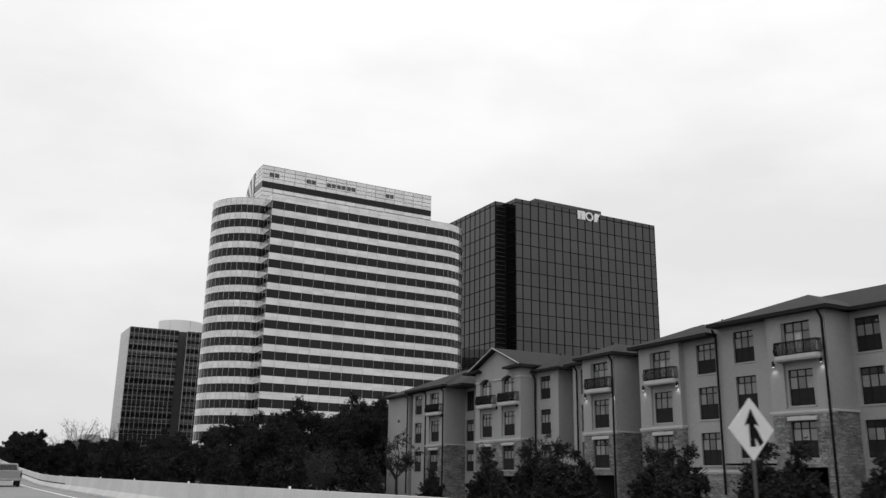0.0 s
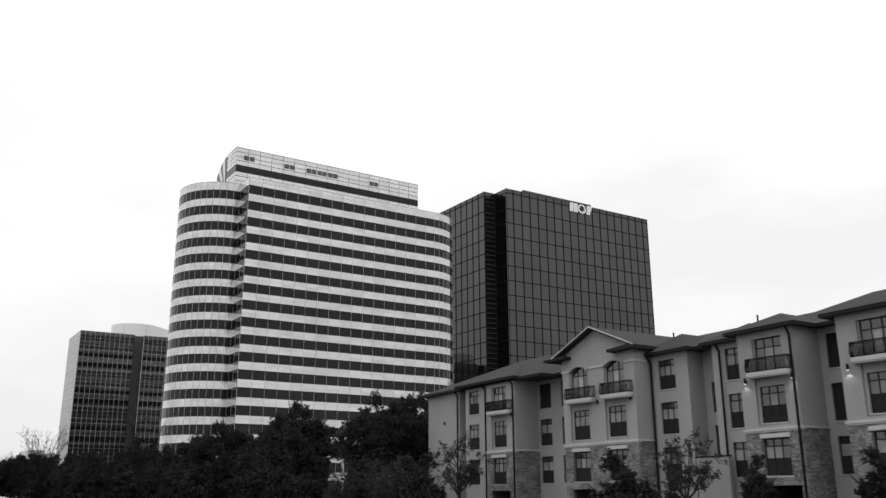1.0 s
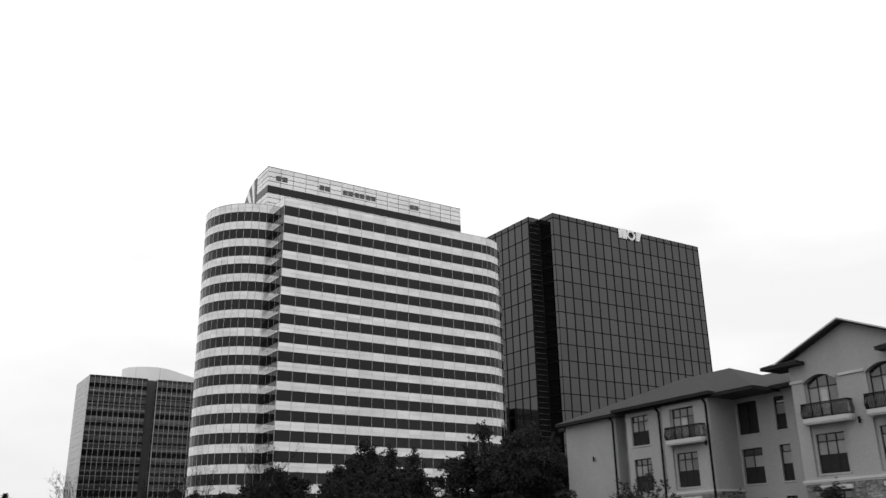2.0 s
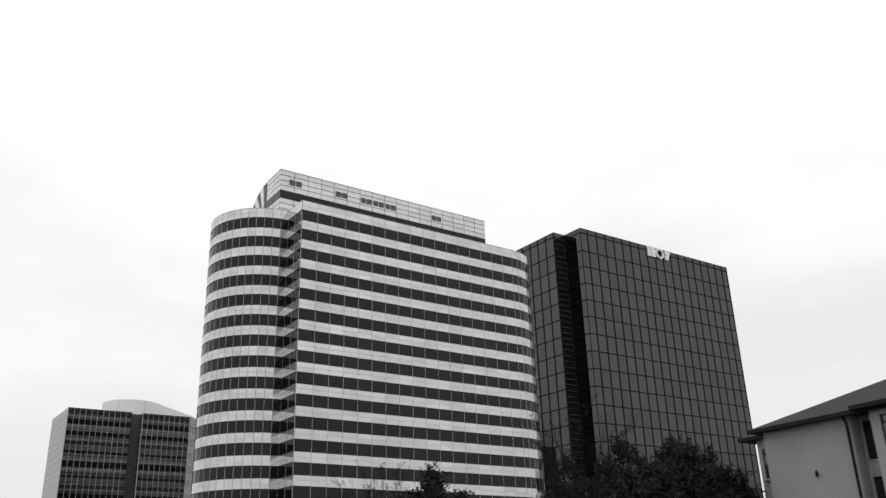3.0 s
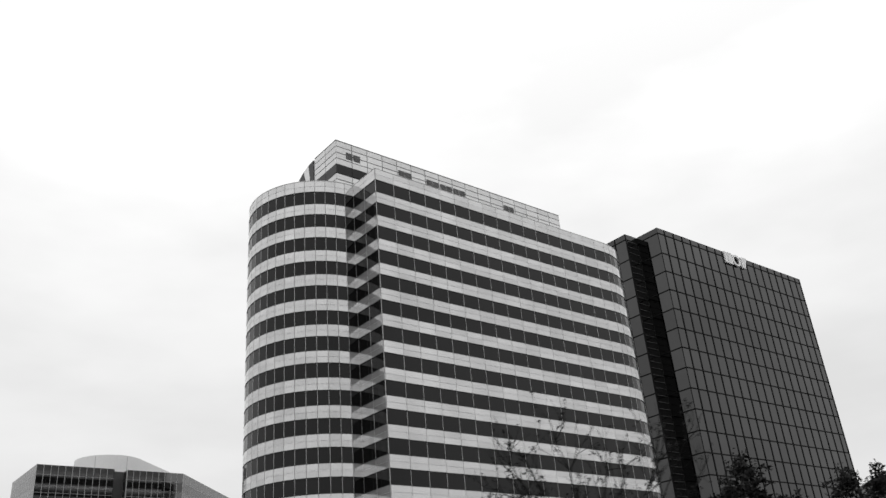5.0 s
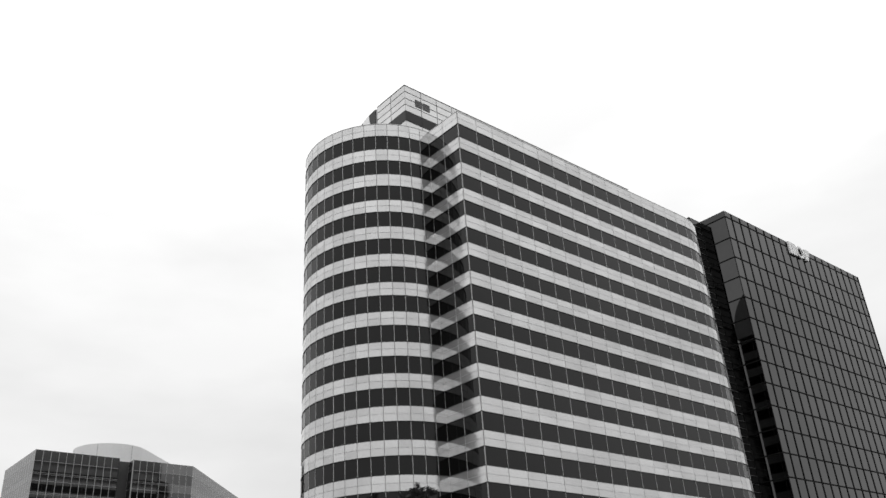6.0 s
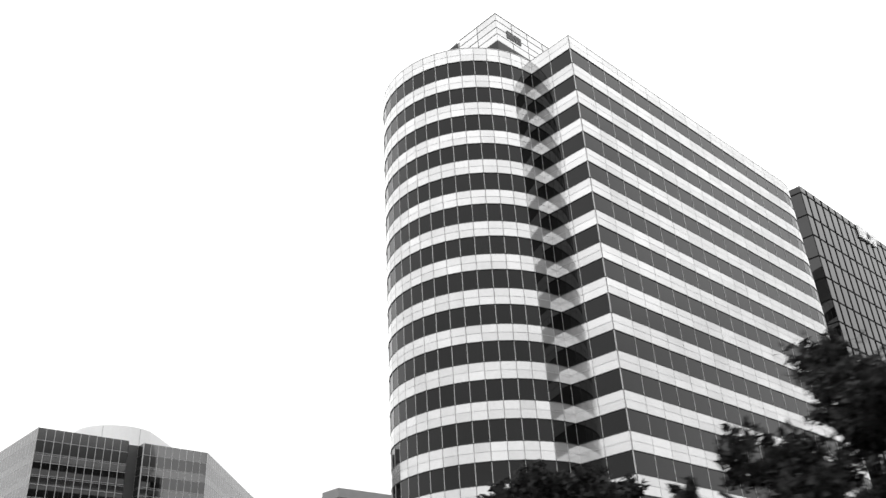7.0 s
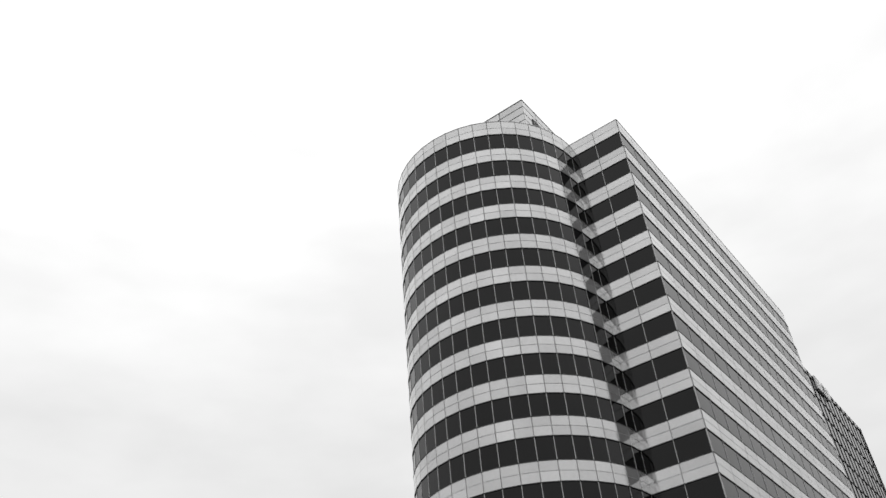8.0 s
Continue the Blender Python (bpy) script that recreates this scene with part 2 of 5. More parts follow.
def striped_tower():
    r = 11.15
    t = thing("office_tower", (67.5, 205.5, 0), "tall round-ended office tower banded in white panels and dark glass", "building")
    flat_s = [(67.5, 205.5)] + [(70.9 + 3.07 * i, 205.5) for i in range(16)]
    east = arc(119.7, 205.5 + r, r, -90, 90, 22)
    north_e = line((119.7, 205.5 + 2 * r), (119.7, 211.65 + 2 * r), 2)
    flat_n = line((119.7, 211.65 + 2 * r), (67.5, 211.65 + 2 * r), 17)
    bay = arc(67.5, 211.65 + r, r, 90, 270, 22)
    west = line((67.5, 211.65), (67.5, 205.5), 2)
    outline = flat_s + east + north_e + flat_n + bay + west
    inner = []
    k = len(outline)
    for i in range(k):
        a, b, c = Vector(outline[i - 1]), Vector(outline[i]), Vector(outline[(i + 1) % k])
        n1, n2 = (b - a).normalized(), (c - b).normalized()
        n = Vector((-(n1.y + n2.y), n1.x + n2.x))
        n = n / max(n.length_squared, 1e-6) * 2
        inner.append((b.x + 0.16 * n.x, b.y + 0.16 * n.y))
    bm = bmesh.new()
    prism(bm, inner, 0.0, TOP - 0.9)
    part("core", bm, CORE, t)
    bm = bmesh.new()
    prism(bm, inner, TOP - 0.88, TOP - 0.8)
    part("roof", bm, ROOFING, t)
    sides = segs_of(outline)
    panes = Panels("window_pane", t, GLASS_DARK, 0.06, 300)
    plates = Panels("spandrel_panel", t, SPANDREL, 0.14, 300)
    posts, rails, backs = bmesh.new(), bmesh.new(), bmesh.new()
    n_s, n_e, n_n = 17, 22, 19
    order = list(range(n_s + n_e + n_n, k)) + list(range(n_s)) + list(range(n_s, n_s + n_e + n_n))
    for f in range(18):
        for i in order:
            s = sides[i]
            w = s[3]
            # the storeys are a few centimetres deeper towards the east end
            mid = (outline[i][0] + outline[(i + 1) % k][0]) / 2
            pitch = FLOOR + 0.032 * min(1.0, max(0.0, (mid - 67.5) / 52.2))
            ztop = TOP - 1.97 - pitch * f      # head of the window strip
            zsill = ztop - 2.15
            near = i >= n_s + n_e + n_n or i < 5
            panes.add(s, zsill, w - 0.07, 2.15, 0.0, near)
            up = 1.97 if f == 0 else pitch - 2.15
            half = up / 2
            box(backs, -w / 2, w / 2, 0, 0.05, 0.01, up - 0.02, panel_pose(s, ztop, 0.03))
            for z in (ztop + 0.02, ztop + half + 0.005):
                plates.add(s, z, w - 0.08, half - 0.055, 0.05, near and z < ztop + 0.1)
            m = panel_pose(s, zsill, 0.035)
            box(posts, -w / 2 - 0.028, -w / 2 + 0.028, 0, 0.1, 0, 2.15, m)
            m = panel_pose(s, ztop, 0.075)
            box(rails, -w / 2, w / 2, 0, 0.12, -0.045, 0.03, m)
            m = panel_pose(s, zsill, 0.075)
            box(rails, -w / 2, w / 2, 0, 0.12, -0.05, 0.025, m)
    # the lobby storey below the lowest strip
    for i in range(k):
        s = sides[i]
        box(plates.rest, -s[3] / 2, s[3] / 2, 0, 0.12, 0, 0.05, panel_pose(s, 0.0, 0.05))
    panes.close("far_glazing")
    plates.close("far_spandrel_panelling")
    tagged(part("mullion_grid", posts, MULLION, t, "thin pale aluminium mullions"), kind="stuff")
    tagged(part("joint_sealant", backs, SEALANT, t), kind="stuff")
    tagged(part("sill_trim", rails, JOINT, t), kind="stuff")
    for s in sides:
        coping = bmesh.new()
        box(coping, -s[3] / 2 - 0.02, s[3] / 2 + 0.02, -0.03, 0.35, 0, 0.08, panel_pose(s, TOP - 0.01, 0.05))
        part("coping", coping, MULLION, t)

    # penthouse: panelled box whose north side curves down, with a fan of glazing in the west end
    pz, ny, cy = 85.85, 233.9, 223.9
    body = bmesh.new()
    prof = [(216.6, TOP - 0.8), (216.6, pz - 0.1), (cy, pz - 0.1)]
    for i in range(1, 13):
        a = radians(7.5 * i)
        prof.append((cy + (ny - cy) * math.sin(a), 75.0 + (pz - 75.1) * math.cos(a)))
    prof.append((ny, TOP - 0.8))
    west_v = [body.verts.new((67.64, y, z)) for y, z in prof]
    east_v = [body.verts.new((120.96, y, z)) for y, z in prof]
    for i in range(len(prof)):
        j = (i + 1) % len(prof)
        body.faces.new((west_v[i], west_v[j], east_v[j], east_v[i]))
    body.faces.new(west_v[::-1])
    body.faces.new(east_v)
    bmesh.ops.recalc_face_normals(body, faces=body.faces[:])
    ph = part("penthouse", body, SEALANT, t, "white panelled rooftop plant storey")
    plate = Panels("penthouse_panel", ph, SPANDREL, 0.12, 240)
    glass = Panels("penthouse_pane", ph, GLASS_DARK, 0.12, 60)
    ring = line((67.5, 216.45), (121.1, 216.45), 17) + line((121.1, 216.45), (121.1, 223.4), 2)
    sides = segs_of(ring + [(121.1, 223.4)])[:19] + segs_of(line((67.5, 223.4), (67.5, 216.45), 2) + [(67.5, 216.45)])[:2]
    for s in sides:
        w = s[3]
        for z, h in ((pz - 1.13, 1.1), (pz - 2.36, 1.2), (pz - 3.5, 1.1), (pz - 4.68, 1.15)):
            plate.add(s, z, w - 0.12, h - 0.10, 0.0)
        glass.add(s, pz - 6.42, w - 0.05, 1.7, -0.02)
        for z, h in ((pz - 7.6, 1.12), (pz - 8.8, 1.15), (pz - 10.0, 1.15), (pz - 11.2, 1.15), (pz - 12.3, 1.05)):
            plate.add(s, z, w - 0.12, h - 0.10, 0.0)
        rim = bmesh.new()
        box(rim, -w / 2 - 0.02, w / 2 + 0.02, -0.03, 0.3, 0, 0.07, panel_pose(s, pz - 0.02, 0.02))
        part("penthouse_coping", rim, MULLION, ph)
    plate.close("far_penthouse_panelling")
    glass.close("far_penthouse_glazing")
    # the fan: wedges alternately pale and dark
    for i in range(9):
        a0, a1 = radians(10.0 * i), radians(10.0 * (i + 1))
        bm = bmesh.new()
        pts = [(cy + 2.0 * math.sin(a0), 75.0 + 2.0 * math.cos(a0)), (cy + 2.0 * math.sin(a1), 75.0 + 2.0 * math.cos(a1)),
               (cy + 10.0 * math.sin(a1), 75.0 + 10.8 * math.cos(a1)), (cy + 10.0 * math.sin(a0), 75.0 + 10.8 * math.cos(a0))]
        fr = [bm.verts.new((67.52, y, z)) for y, z in pts]
        bk = [bm.verts.new((67.62, y, z)) for y, z in pts]
        bm.faces.new(fr)
        bm.faces.new(bk[::-1])
        for q in range(4):
            bm.faces.new((fr[q], bk[q], bk[(q + 1) % 4], fr[(q + 1) % 4]))
        bmesh.ops.recalc_face_normals(bm, faces=bm.faces[:])
        part("fan_panel", bm, SPANDREL if i % 2 else GLASS_DARK, ph)
    # louvred openings high in the penthouse wall
    for x0, x1 in ((69.4, 72.4), (80.35, 83.3), (86.6, 89.5), (89.75, 92.6), (92.85, 95.75), (105.45, 108.2)):
        bm = bmesh.new()
        for j in range(2):
            xa = x0 + j * (x1 - x0) / 2
            for q in range(7):
                z = 82.72 + 0.18 * q
                box(bm, xa + 0.1, xa + (x1 - x0) / 2 - 0.1, 216.35, 216.44, z, z + 0.12)
        part("louvre", bm, LOUVRE, ph, "dark louvred vent")
    return t


striped_tower()


# ---------------------------------------------------------------- grey mirror-glass tower
def mirror_tower():
    top = 89.7
    t = thing("glass_tower", (150.8, 214.0, 0), "dark grey mirror-glass office tower with a black mullion grid", "building")
    south_x = [150.8, 153.35] + [153.35 + 3.21 * i for i in range(1, 18)] + [210.2]
    south = [(x, 214.0) for x in south_x[:-1]]
    east = line((210.2, 214.0), (210.2, 252.0), 12)
    north = line((210.2, 252.0), (146.8, 252.0), 20)
    west = line((146.8, 252.0), (146.8, 220.0), 10)
    notch = line((146.8, 220.0), (150.8, 220.0), 1) + line((150.8, 220.0), (150.8, 214.0), 1)
    outline = south + east + north + west + notch
    sides = segs_of(outline)
    bm = bmesh.new()
    inner = [(x + (0.12 if x < 180 else -0.12), y + (0.12 if y < 230 else -0.12)) for x, y in outline]
    prism(bm, inner, 0.0, top - 0.03)
    part("core", bm, CORE, t)
    levels = [top - 1.35, 83.35]
    while levels[-1] > 5:
        levels.append(levels[-1] - 4.45)
    panes = Panels("glass_panel", t, MIRROR, 0.08, 300)
    dark_panes = Panels("notch_panel", t, GLASS_DARK, 0.08, 40)
    rims = Panels("parapet_panel", t, MIRROR_RIM, 0.08, 60)
    grid_v, grid_h = bmesh.new(), bmesh.new()
    for i, s in enumerate(sides):
        w = s[3]
        rims.add(s, levels[0] + 0.05, w - 0.10, top - levels[0] - 0.05, 0.0, i < len(south))
        near = i < len(south) or i >= len(outline) - 6
        for j in range(len(levels) - 1):
            (dark_panes if i == len(outline) - 2 else panes).add(s, levels[j + 1] + 0.06, w - 0.30, levels[j] - levels[j + 1] - 0.16, 0.0, near and j < 13)
        m = panel_pose(s, 0, 0.10)
        if i not in (0, len(outline) - 1):
            box(grid_v, -w / 2 - 0.145, -w / 2 + 0.145, 0, 0.16, 0, top - 0.02, m)
        for z in levels:
            box(grid_h, -w / 2, w / 2, 0, 0.14, z - 0.12, z + 0.12, panel_pose(s, 0, 0.08))
    ledges = bmesh.new()
    for s in sides[-2:-1]:
        for z in levels:
            for dz in (0.3, 1.75, 3.2):
                box(ledges, -s[3] / 2 + 0.3, s[3] / 2 - 0.25, 0, 0.24, z - dz - 0.045, z - dz + 0.045, panel_pose(s, 0, 0.12))
    tagged(part("notch_louvre", ledges, LOUVRE, t, "thin grey louvre blades in the corner notch"), kind="stuff")
    panes.close("far_glazing")
    dark_panes.close("low_notch_panelling")
    rims.close("far_parapet_panelling")
    tagged(part("mullion_grid", grid_v, BLACK_METAL, t), kind="stuff")
    tagged(part("transom_grid", grid_h, BLACK_METAL, t), kind="stuff")
    bm = bmesh.new()
    box(bm, 167.0, 196.3, 226.0, 244.0, top - 0.4, 95.9)
    bevel(bm, 0.1)
    part("roof_plant_room", bm, MIRROR_RIM, t)
    for s in sides:
        bm = bmesh.new()
        box(bm, -s[3] / 2, s[3] / 2, -0.03, 0.4, 0, 0.06, panel_pose(s, top - 0.02, 0.0))
        part("coping", bm, BLACK_METAL, t)
    # the company mark: plain white raised shapes on the parapet
    mark, words = t, "white raised bar of a rooftop sign"
    y0, y1 = 213.55, 213.94
    for pts in (((175.8, 86.7), (176.9, 86.7), (176.9, 89.7), (175.8, 89.7)),
                ((177.15, 86.7), (178.9, 86.7), (178.9, 89.7), (177.15, 89.7)),
                ((182.7, 86.7), (183.9, 86.7), (185.2, 89.7), (183.2, 89.7))):
        bm = bmesh.new()
        fr = [bm.verts.new((x, y0, z)) for x, z in pts]
        bk = [bm.verts.new((x, y1, z)) for x, z in pts]
        bm.faces.new(fr)
        bm.faces.new(bk[::-1])
        for i in range(4):
            bm.faces.new((fr[i], bk[i], bk[(i + 1) % 4], fr[(i + 1) % 4]))
        bmesh.ops.recalc_face_normals(bm, faces=bm.faces[:])
        part("sign_bar", bm, LETTER_WHITE, mark, words)
    bm = bmesh.new()
    for i in range(24):
        a0, a1 = 6.28318 * i / 24, 6.28318 * (i + 1) / 24
        quad = []
        for a, ra, yy in ((a0, 1.55, y0), (a1, 1.55, y0), (a1, 1.0, y0), (a0, 1.0, y0), (a0, 1.55, y1), (a1, 1.55, y1), (a1, 1.0, y1), (a0, 1.0, y1)):
            quad.append(bm.verts.new((180.7 + ra * 1.1 * math.cos(a), yy, 88.2 + ra * math.sin(a))))
        for f in ((0, 1, 2, 3), (4, 7, 6, 5), (0, 4, 5, 1), (3, 2, 6, 7)):
            bm.faces.new([quad[q] for q in f])
    bmesh.ops.recalc_face_normals(bm, faces=bm.faces[:])
    part("sign_ring", bm, LETTER_WHITE, mark, "white raised ring of a rooftop sign")
    return t


mirror_tower()


# ---------------------------------------------------------------- smoked-glass tower beyond
def smoked_tower():
    top = 54.4
    t = thing("smoked_glass_tower", (53.8, 327.6, 0), "dark smoked-glass office block with fine pale mullions", "building")
    s1 = line((53.8, 327.6), (71.7, 327.6), 11)
    notch = line((71.7, 327.6), (71.7, 330.2), 1) + line((71.7, 330.2), (74.9, 330.2), 2) + line((74.9, 330.2), (74.9, 327.6), 1)
    s2 = line((74.9, 327.6), (89.3, 327.6), 9)
    chamfer = line((89.3, 327.6), (125.0, 365.0), 30)
    back = line((125.0, 365.0), (110.0, 380.0), 8) + line((110.0, 380.0), (84.0, 380.0), 14) + line((84.0, 380.0), (53.8, 349.0), 26)
    west = line((53.8, 349.0), (53.8, 327.6), 13)
    outline = s1 + notch + s2 + chamfer + back + west
    sides = segs_of(outline)
    inner = [(x + (0.12 if x < 80 else -0.12), y + (0.16 if y < 366 and x > 54.5 or y < 345 else -0.16)) for x, y in outline]
    bm = bmesh.new()
    prism(bm, inner, 0, top - 0.3)
    part("core", bm, CORE, t)
    panes = Panels("window_pane", t, BLUE_GLASS, 0.1, 300)
    plates = Panels("spandrel_panel", t, SMOKE_PANEL, 0.1, 300)
    bars, lines = bmesh.new(), bmesh.new()
    front = len(s1) + len(notch) + len(s2)
    recess = range(len(s1), len(s1) + len(notch) - 1)
    for i, s in enumerate(sides):
        w = s[3]
        z = top
        if i in recess:
            blank = bmesh.new()
            box(blank, -w / 2, w / 2, 0, 0.1, 0, top, panel_pose(s, 0, 0.0))
            part("recess_panel", blank, RECESS, t, "dark panelled recess")
            continue
        for f in range(13):
            sp = 2.35 if f == 0 else 1.7
            near = i < front or i >= len(outline) - 13
            plates.add(s, z - sp + 0.03, w - 0.05, sp - 0.05, 0.0, near and f < 8)
            z -= sp
            panes.add(s, z - 2.4 + 0.03, w - 0.05, 2.37, 0.0, near and f < 8)
            m = panel_pose(s, 0, 0.008)
            box(lines, -w / 2, w / 2, 0, 0.1, z - 0.05, z + 0.05, m)
            z -= 2.4
            box(lines, -w / 2, w / 2, 0, 0.1, z - 0.04, z + 0.04, m)
            box(lines, -w / 2, w / 2, 0, 0.1, z - 0.34, z - 0.27, m)
        box(bars, -w / 2 - 0.045, -w / 2 + 0.045, 0, 0.08, 0, top, panel_pose(s, 0, 0.012))
    edge = bmesh.new()
    box(edge, 74.80, 75.0, 327.5, 327.7, 0, top)
    part("corner_trim", bevel(edge, 0.03), MULLION, t, "pale metal corner trim")
    panes.close("far_glazing")
    plates.close("far_spandrel_panelling")
    tagged(part("mullion_grid", bars, MULLION, t), kind="stuff")
    tagged(part("transom_grid", lines, STEEL, t), kind="stuff")
    drum = bmesh.new()
    a, b, r = (75.6, 344.5), (94.0, 362.0), 8.5
    ring = [(a[0] + r * math.cos(radians(q)), a[1] + r * math.sin(radians(q))) for q in range(135, 316, 9)]
    ring += [(b[0] + r * math.cos(radians(q)), b[1] + r * math.sin(radians(q))) for q in range(-45, 136, 9)]
    prism(drum, ring, top - 0.3, 60.0)
    crown = [e for e in drum.edges if all(v.co.z > 59.9 for v in e.verts)]
    bmesh.ops.bevel(drum, geom=crown, offset=0.5, segments=3, affect="EDGES")
    d = part("roof_drum", drum, DRUM_WHITE, t, "pale round rooftop drum")
    seam = bmesh.new()
    box(seam, -0.05, 0.05, -0.02, 0.04, 0, 5.9)
    seam = mesh_from(seam, SEALANT)
    for sd in segs_of(ring)[4::6]:
        part("seam", seam, None, d, at=panel_pose(sd, 53.9))
    return t


smoked_tower()


# ---------------------------------------------------------------- apartment house along the frontage road
LEAN_Y = 0.0150      # the northern wing climbs with the street
STEP_Y = 43.2        # the southern wing stands half a metre higher
WEST = -math.pi / 2


def rise(y):
    return LEAN_Y * (98.0 - y) if y > STEP_Y else 1.33


def climb(bm, high=None):
    if high is None:
        high = max(v.co.y for v in bm.verts) < STEP_Y + 0.05      # a piece belongs to one wing as a whole
    for v in bm.verts:
        if v.co.z < 0.03:
            v.co.z = -0.3                                     # footings stay in the ground
        else:
            v.co.z += 1.33 if high else LEAN_Y * (98.0 - v.co.y)
    return bm


def pierced(bm, x0, x1, y0, y1, z0, z1, holes):
    """A wall between x0 and x1 with openings (ya, yb, za, zb) right through it."""
    ys = sorted({y0, y1, *[v for h in holes for v in h[:2] if y0 < v < y1]})
    zs = sorted({z0, z1, *[v for h in holes for v in h[2:] if z0 < v < z1]})
    for a, b in zip(ys, ys[1:]):
        for c, d in zip(zs, zs[1:]):
            if not any(h[0] < (a + b) / 2 < h[1] and h[2] < (c + d) / 2 < h[3] for h in holes):
                box(bm, x0, x1, a, b, c, d)
    bmesh.ops.remove_doubles(bm, verts=bm.verts[:], dist=0.0005)


def hip(bm, x0, x1, y0, y1, z, slope, mat=0):
    """A hipped roof over a rectangle, with a closed underside."""
    w, d = x1 - x0, y1 - y0
    r = min(w, d) / 2
    if d <= w:
        ridge = [(x0 + r, (y0 + y1) / 2, z + r * slope), (x1 - r, (y0 + y1) / 2, z + r * slope)]
    else:
        ridge = [((x0 + x1) / 2, y0 + r, z + r * slope), ((x0 + x1) / 2, y1 - r, z + r * slope)]
    c = [bm.verts.new(p) for p in ((x0, y0, z), (x1, y0, z), (x1, y1, z), (x0, y1, z))]
    a, b = [bm.verts.new(p) for p in ridge]
    if d <= w:
        fs = ((c[0], c[1], b, a), (c[1], c[2], b), (c[2], c[3], a, b), (c[3], c[0], a))
    else:
        fs = ((c[0], c[1], a), (c[1], c[2], b, a), (c[2], c[3], b), (c[3], c[0], a, b))
    for f in fs:
        bm.faces.new(f).material_index = mat
    bm.faces.new(c[::-1]).material_index = mat


window_meshes = {}


def house_window(house, x, yc, w, z, h, cols=3, dark=False, rows=(0.46, 0.8), door=False):
    """A bronze sash window facing the road: frame, upper panes, lower screen, sill."""
    key = (round(w, 2), round(h, 2), cols, dark, door)
    if key not in window_meshes:
        fr, sill, low = bmesh.new(), bmesh.new(), bmesh.new()
        e = 0.06
        ring = [[fr.verts.new((sx * (w / 2 - k), yy, h / 2 + sz * (h / 2 - k))) for sx, sz in ((-1, -1), (1, -1), (1, 1), (-1, 1))]
                for k, yy in ((0, 0), (e, 0), (e, 0.1), (0, 0.1))]
        for q in range(4):
            for j in range(4):
                fr.faces.new((ring[q][j], ring[q][(j + 1) % 4], ring[(q + 1) % 4][(j + 1) % 4], ring[(q + 1) % 4][j]))
        bmesh.ops.recalc_face_normals(fr, faces=fr.faces[:])
        bars = []
        if not dark:
            for i in range(1, cols):
                q = -w / 2 + w * i / cols
                bm = bmesh.new()
                box(bm, q - 0.04, q + 0.04, 0.01, 0.09, e, h - e)
                bars.append(mesh_from(bm, BRONZE))
            for r in rows:
                bm = bmesh.new()
                box(bm, -w / 2 + e, w / 2 - e, 0.02, 0.08, r * h - 0.035, r * h + 0.035)
                bars.append(mesh_from(bm, BRONZE))
        panes = []
        zs = [e, h - e] if dark else [rows[0] * h + 0.03, rows[1] * h - 0.03, rows[1] * h + 0.03, h - e]
        for i in range(cols):
            for z0, z1 in zip(zs[::2], zs[1::2]):
                bm = bmesh.new()
                box(bm, -w / 2 + w * i / cols + 0.036, -w / 2 + w * (i + 1) / cols - 0.036, 0.045, 0.06, z0, z1)
                panes.append(mesh_from(bm, INSECT_SCREEN if dark else CURTAIN if door and len(panes) == 2 else BLIND if (i + len(panes)) % 3 == 0 else ROOM_GLASS))
        if door:
            # the leaf in the middle: pale stiles and rails round the curtained pane
            bm = bmesh.new()
            a, b, c = w / 6 - 0.045, rows[0] * h + 0.03, rows[1] * h - 0.03
            for x0, x1, z0, z1 in ((-a, -a + 0.11, b, c), (a - 0.11, a, b, c), (-a + 0.11, a - 0.11, c - 0.12, c), (-a + 0.11, a - 0.11, b, b + 0.22)):
                box(bm, x0, x1, 0.022, 0.044, z0, z1)
            bars.append(mesh_from(bm, PALE_FRAME))
        box(low, -w / 2 + e, w / 2 - e, 0.03, 0.05, e, rows[0] * h - 0.03)
        box(sill, -w / 2 - 0.12, w / 2 + 0.12, -0.2, 0.1, -0.14, 0.0)
        bevel(sill, 0.02)
        window_meshes[key] = (mesh_from(fr, BRONZE), panes, None if dark else mesh_from(low, INSECT_SCREEN), mesh_from(sill, STUCCO), bars)
        if dark:
            low.free()
    fr, panes, low, sill, bars = window_meshes[key]
    m = panel_pose((x + 0.16, yc, WEST, w), z + rise(yc), 0.0)
    win = part("window", fr, None, house, at=m)
    for b in bars:
        part("glazing_bar", b, None, win, at=m)
    for p in panes:
        part("pane", p, None, win, at=m)
    if low:
        part("screen", low, None, win, "dark insect screen", at=m)
    part("sill", sill, None, win, at=m)
    return win


balcony_meshes = {}


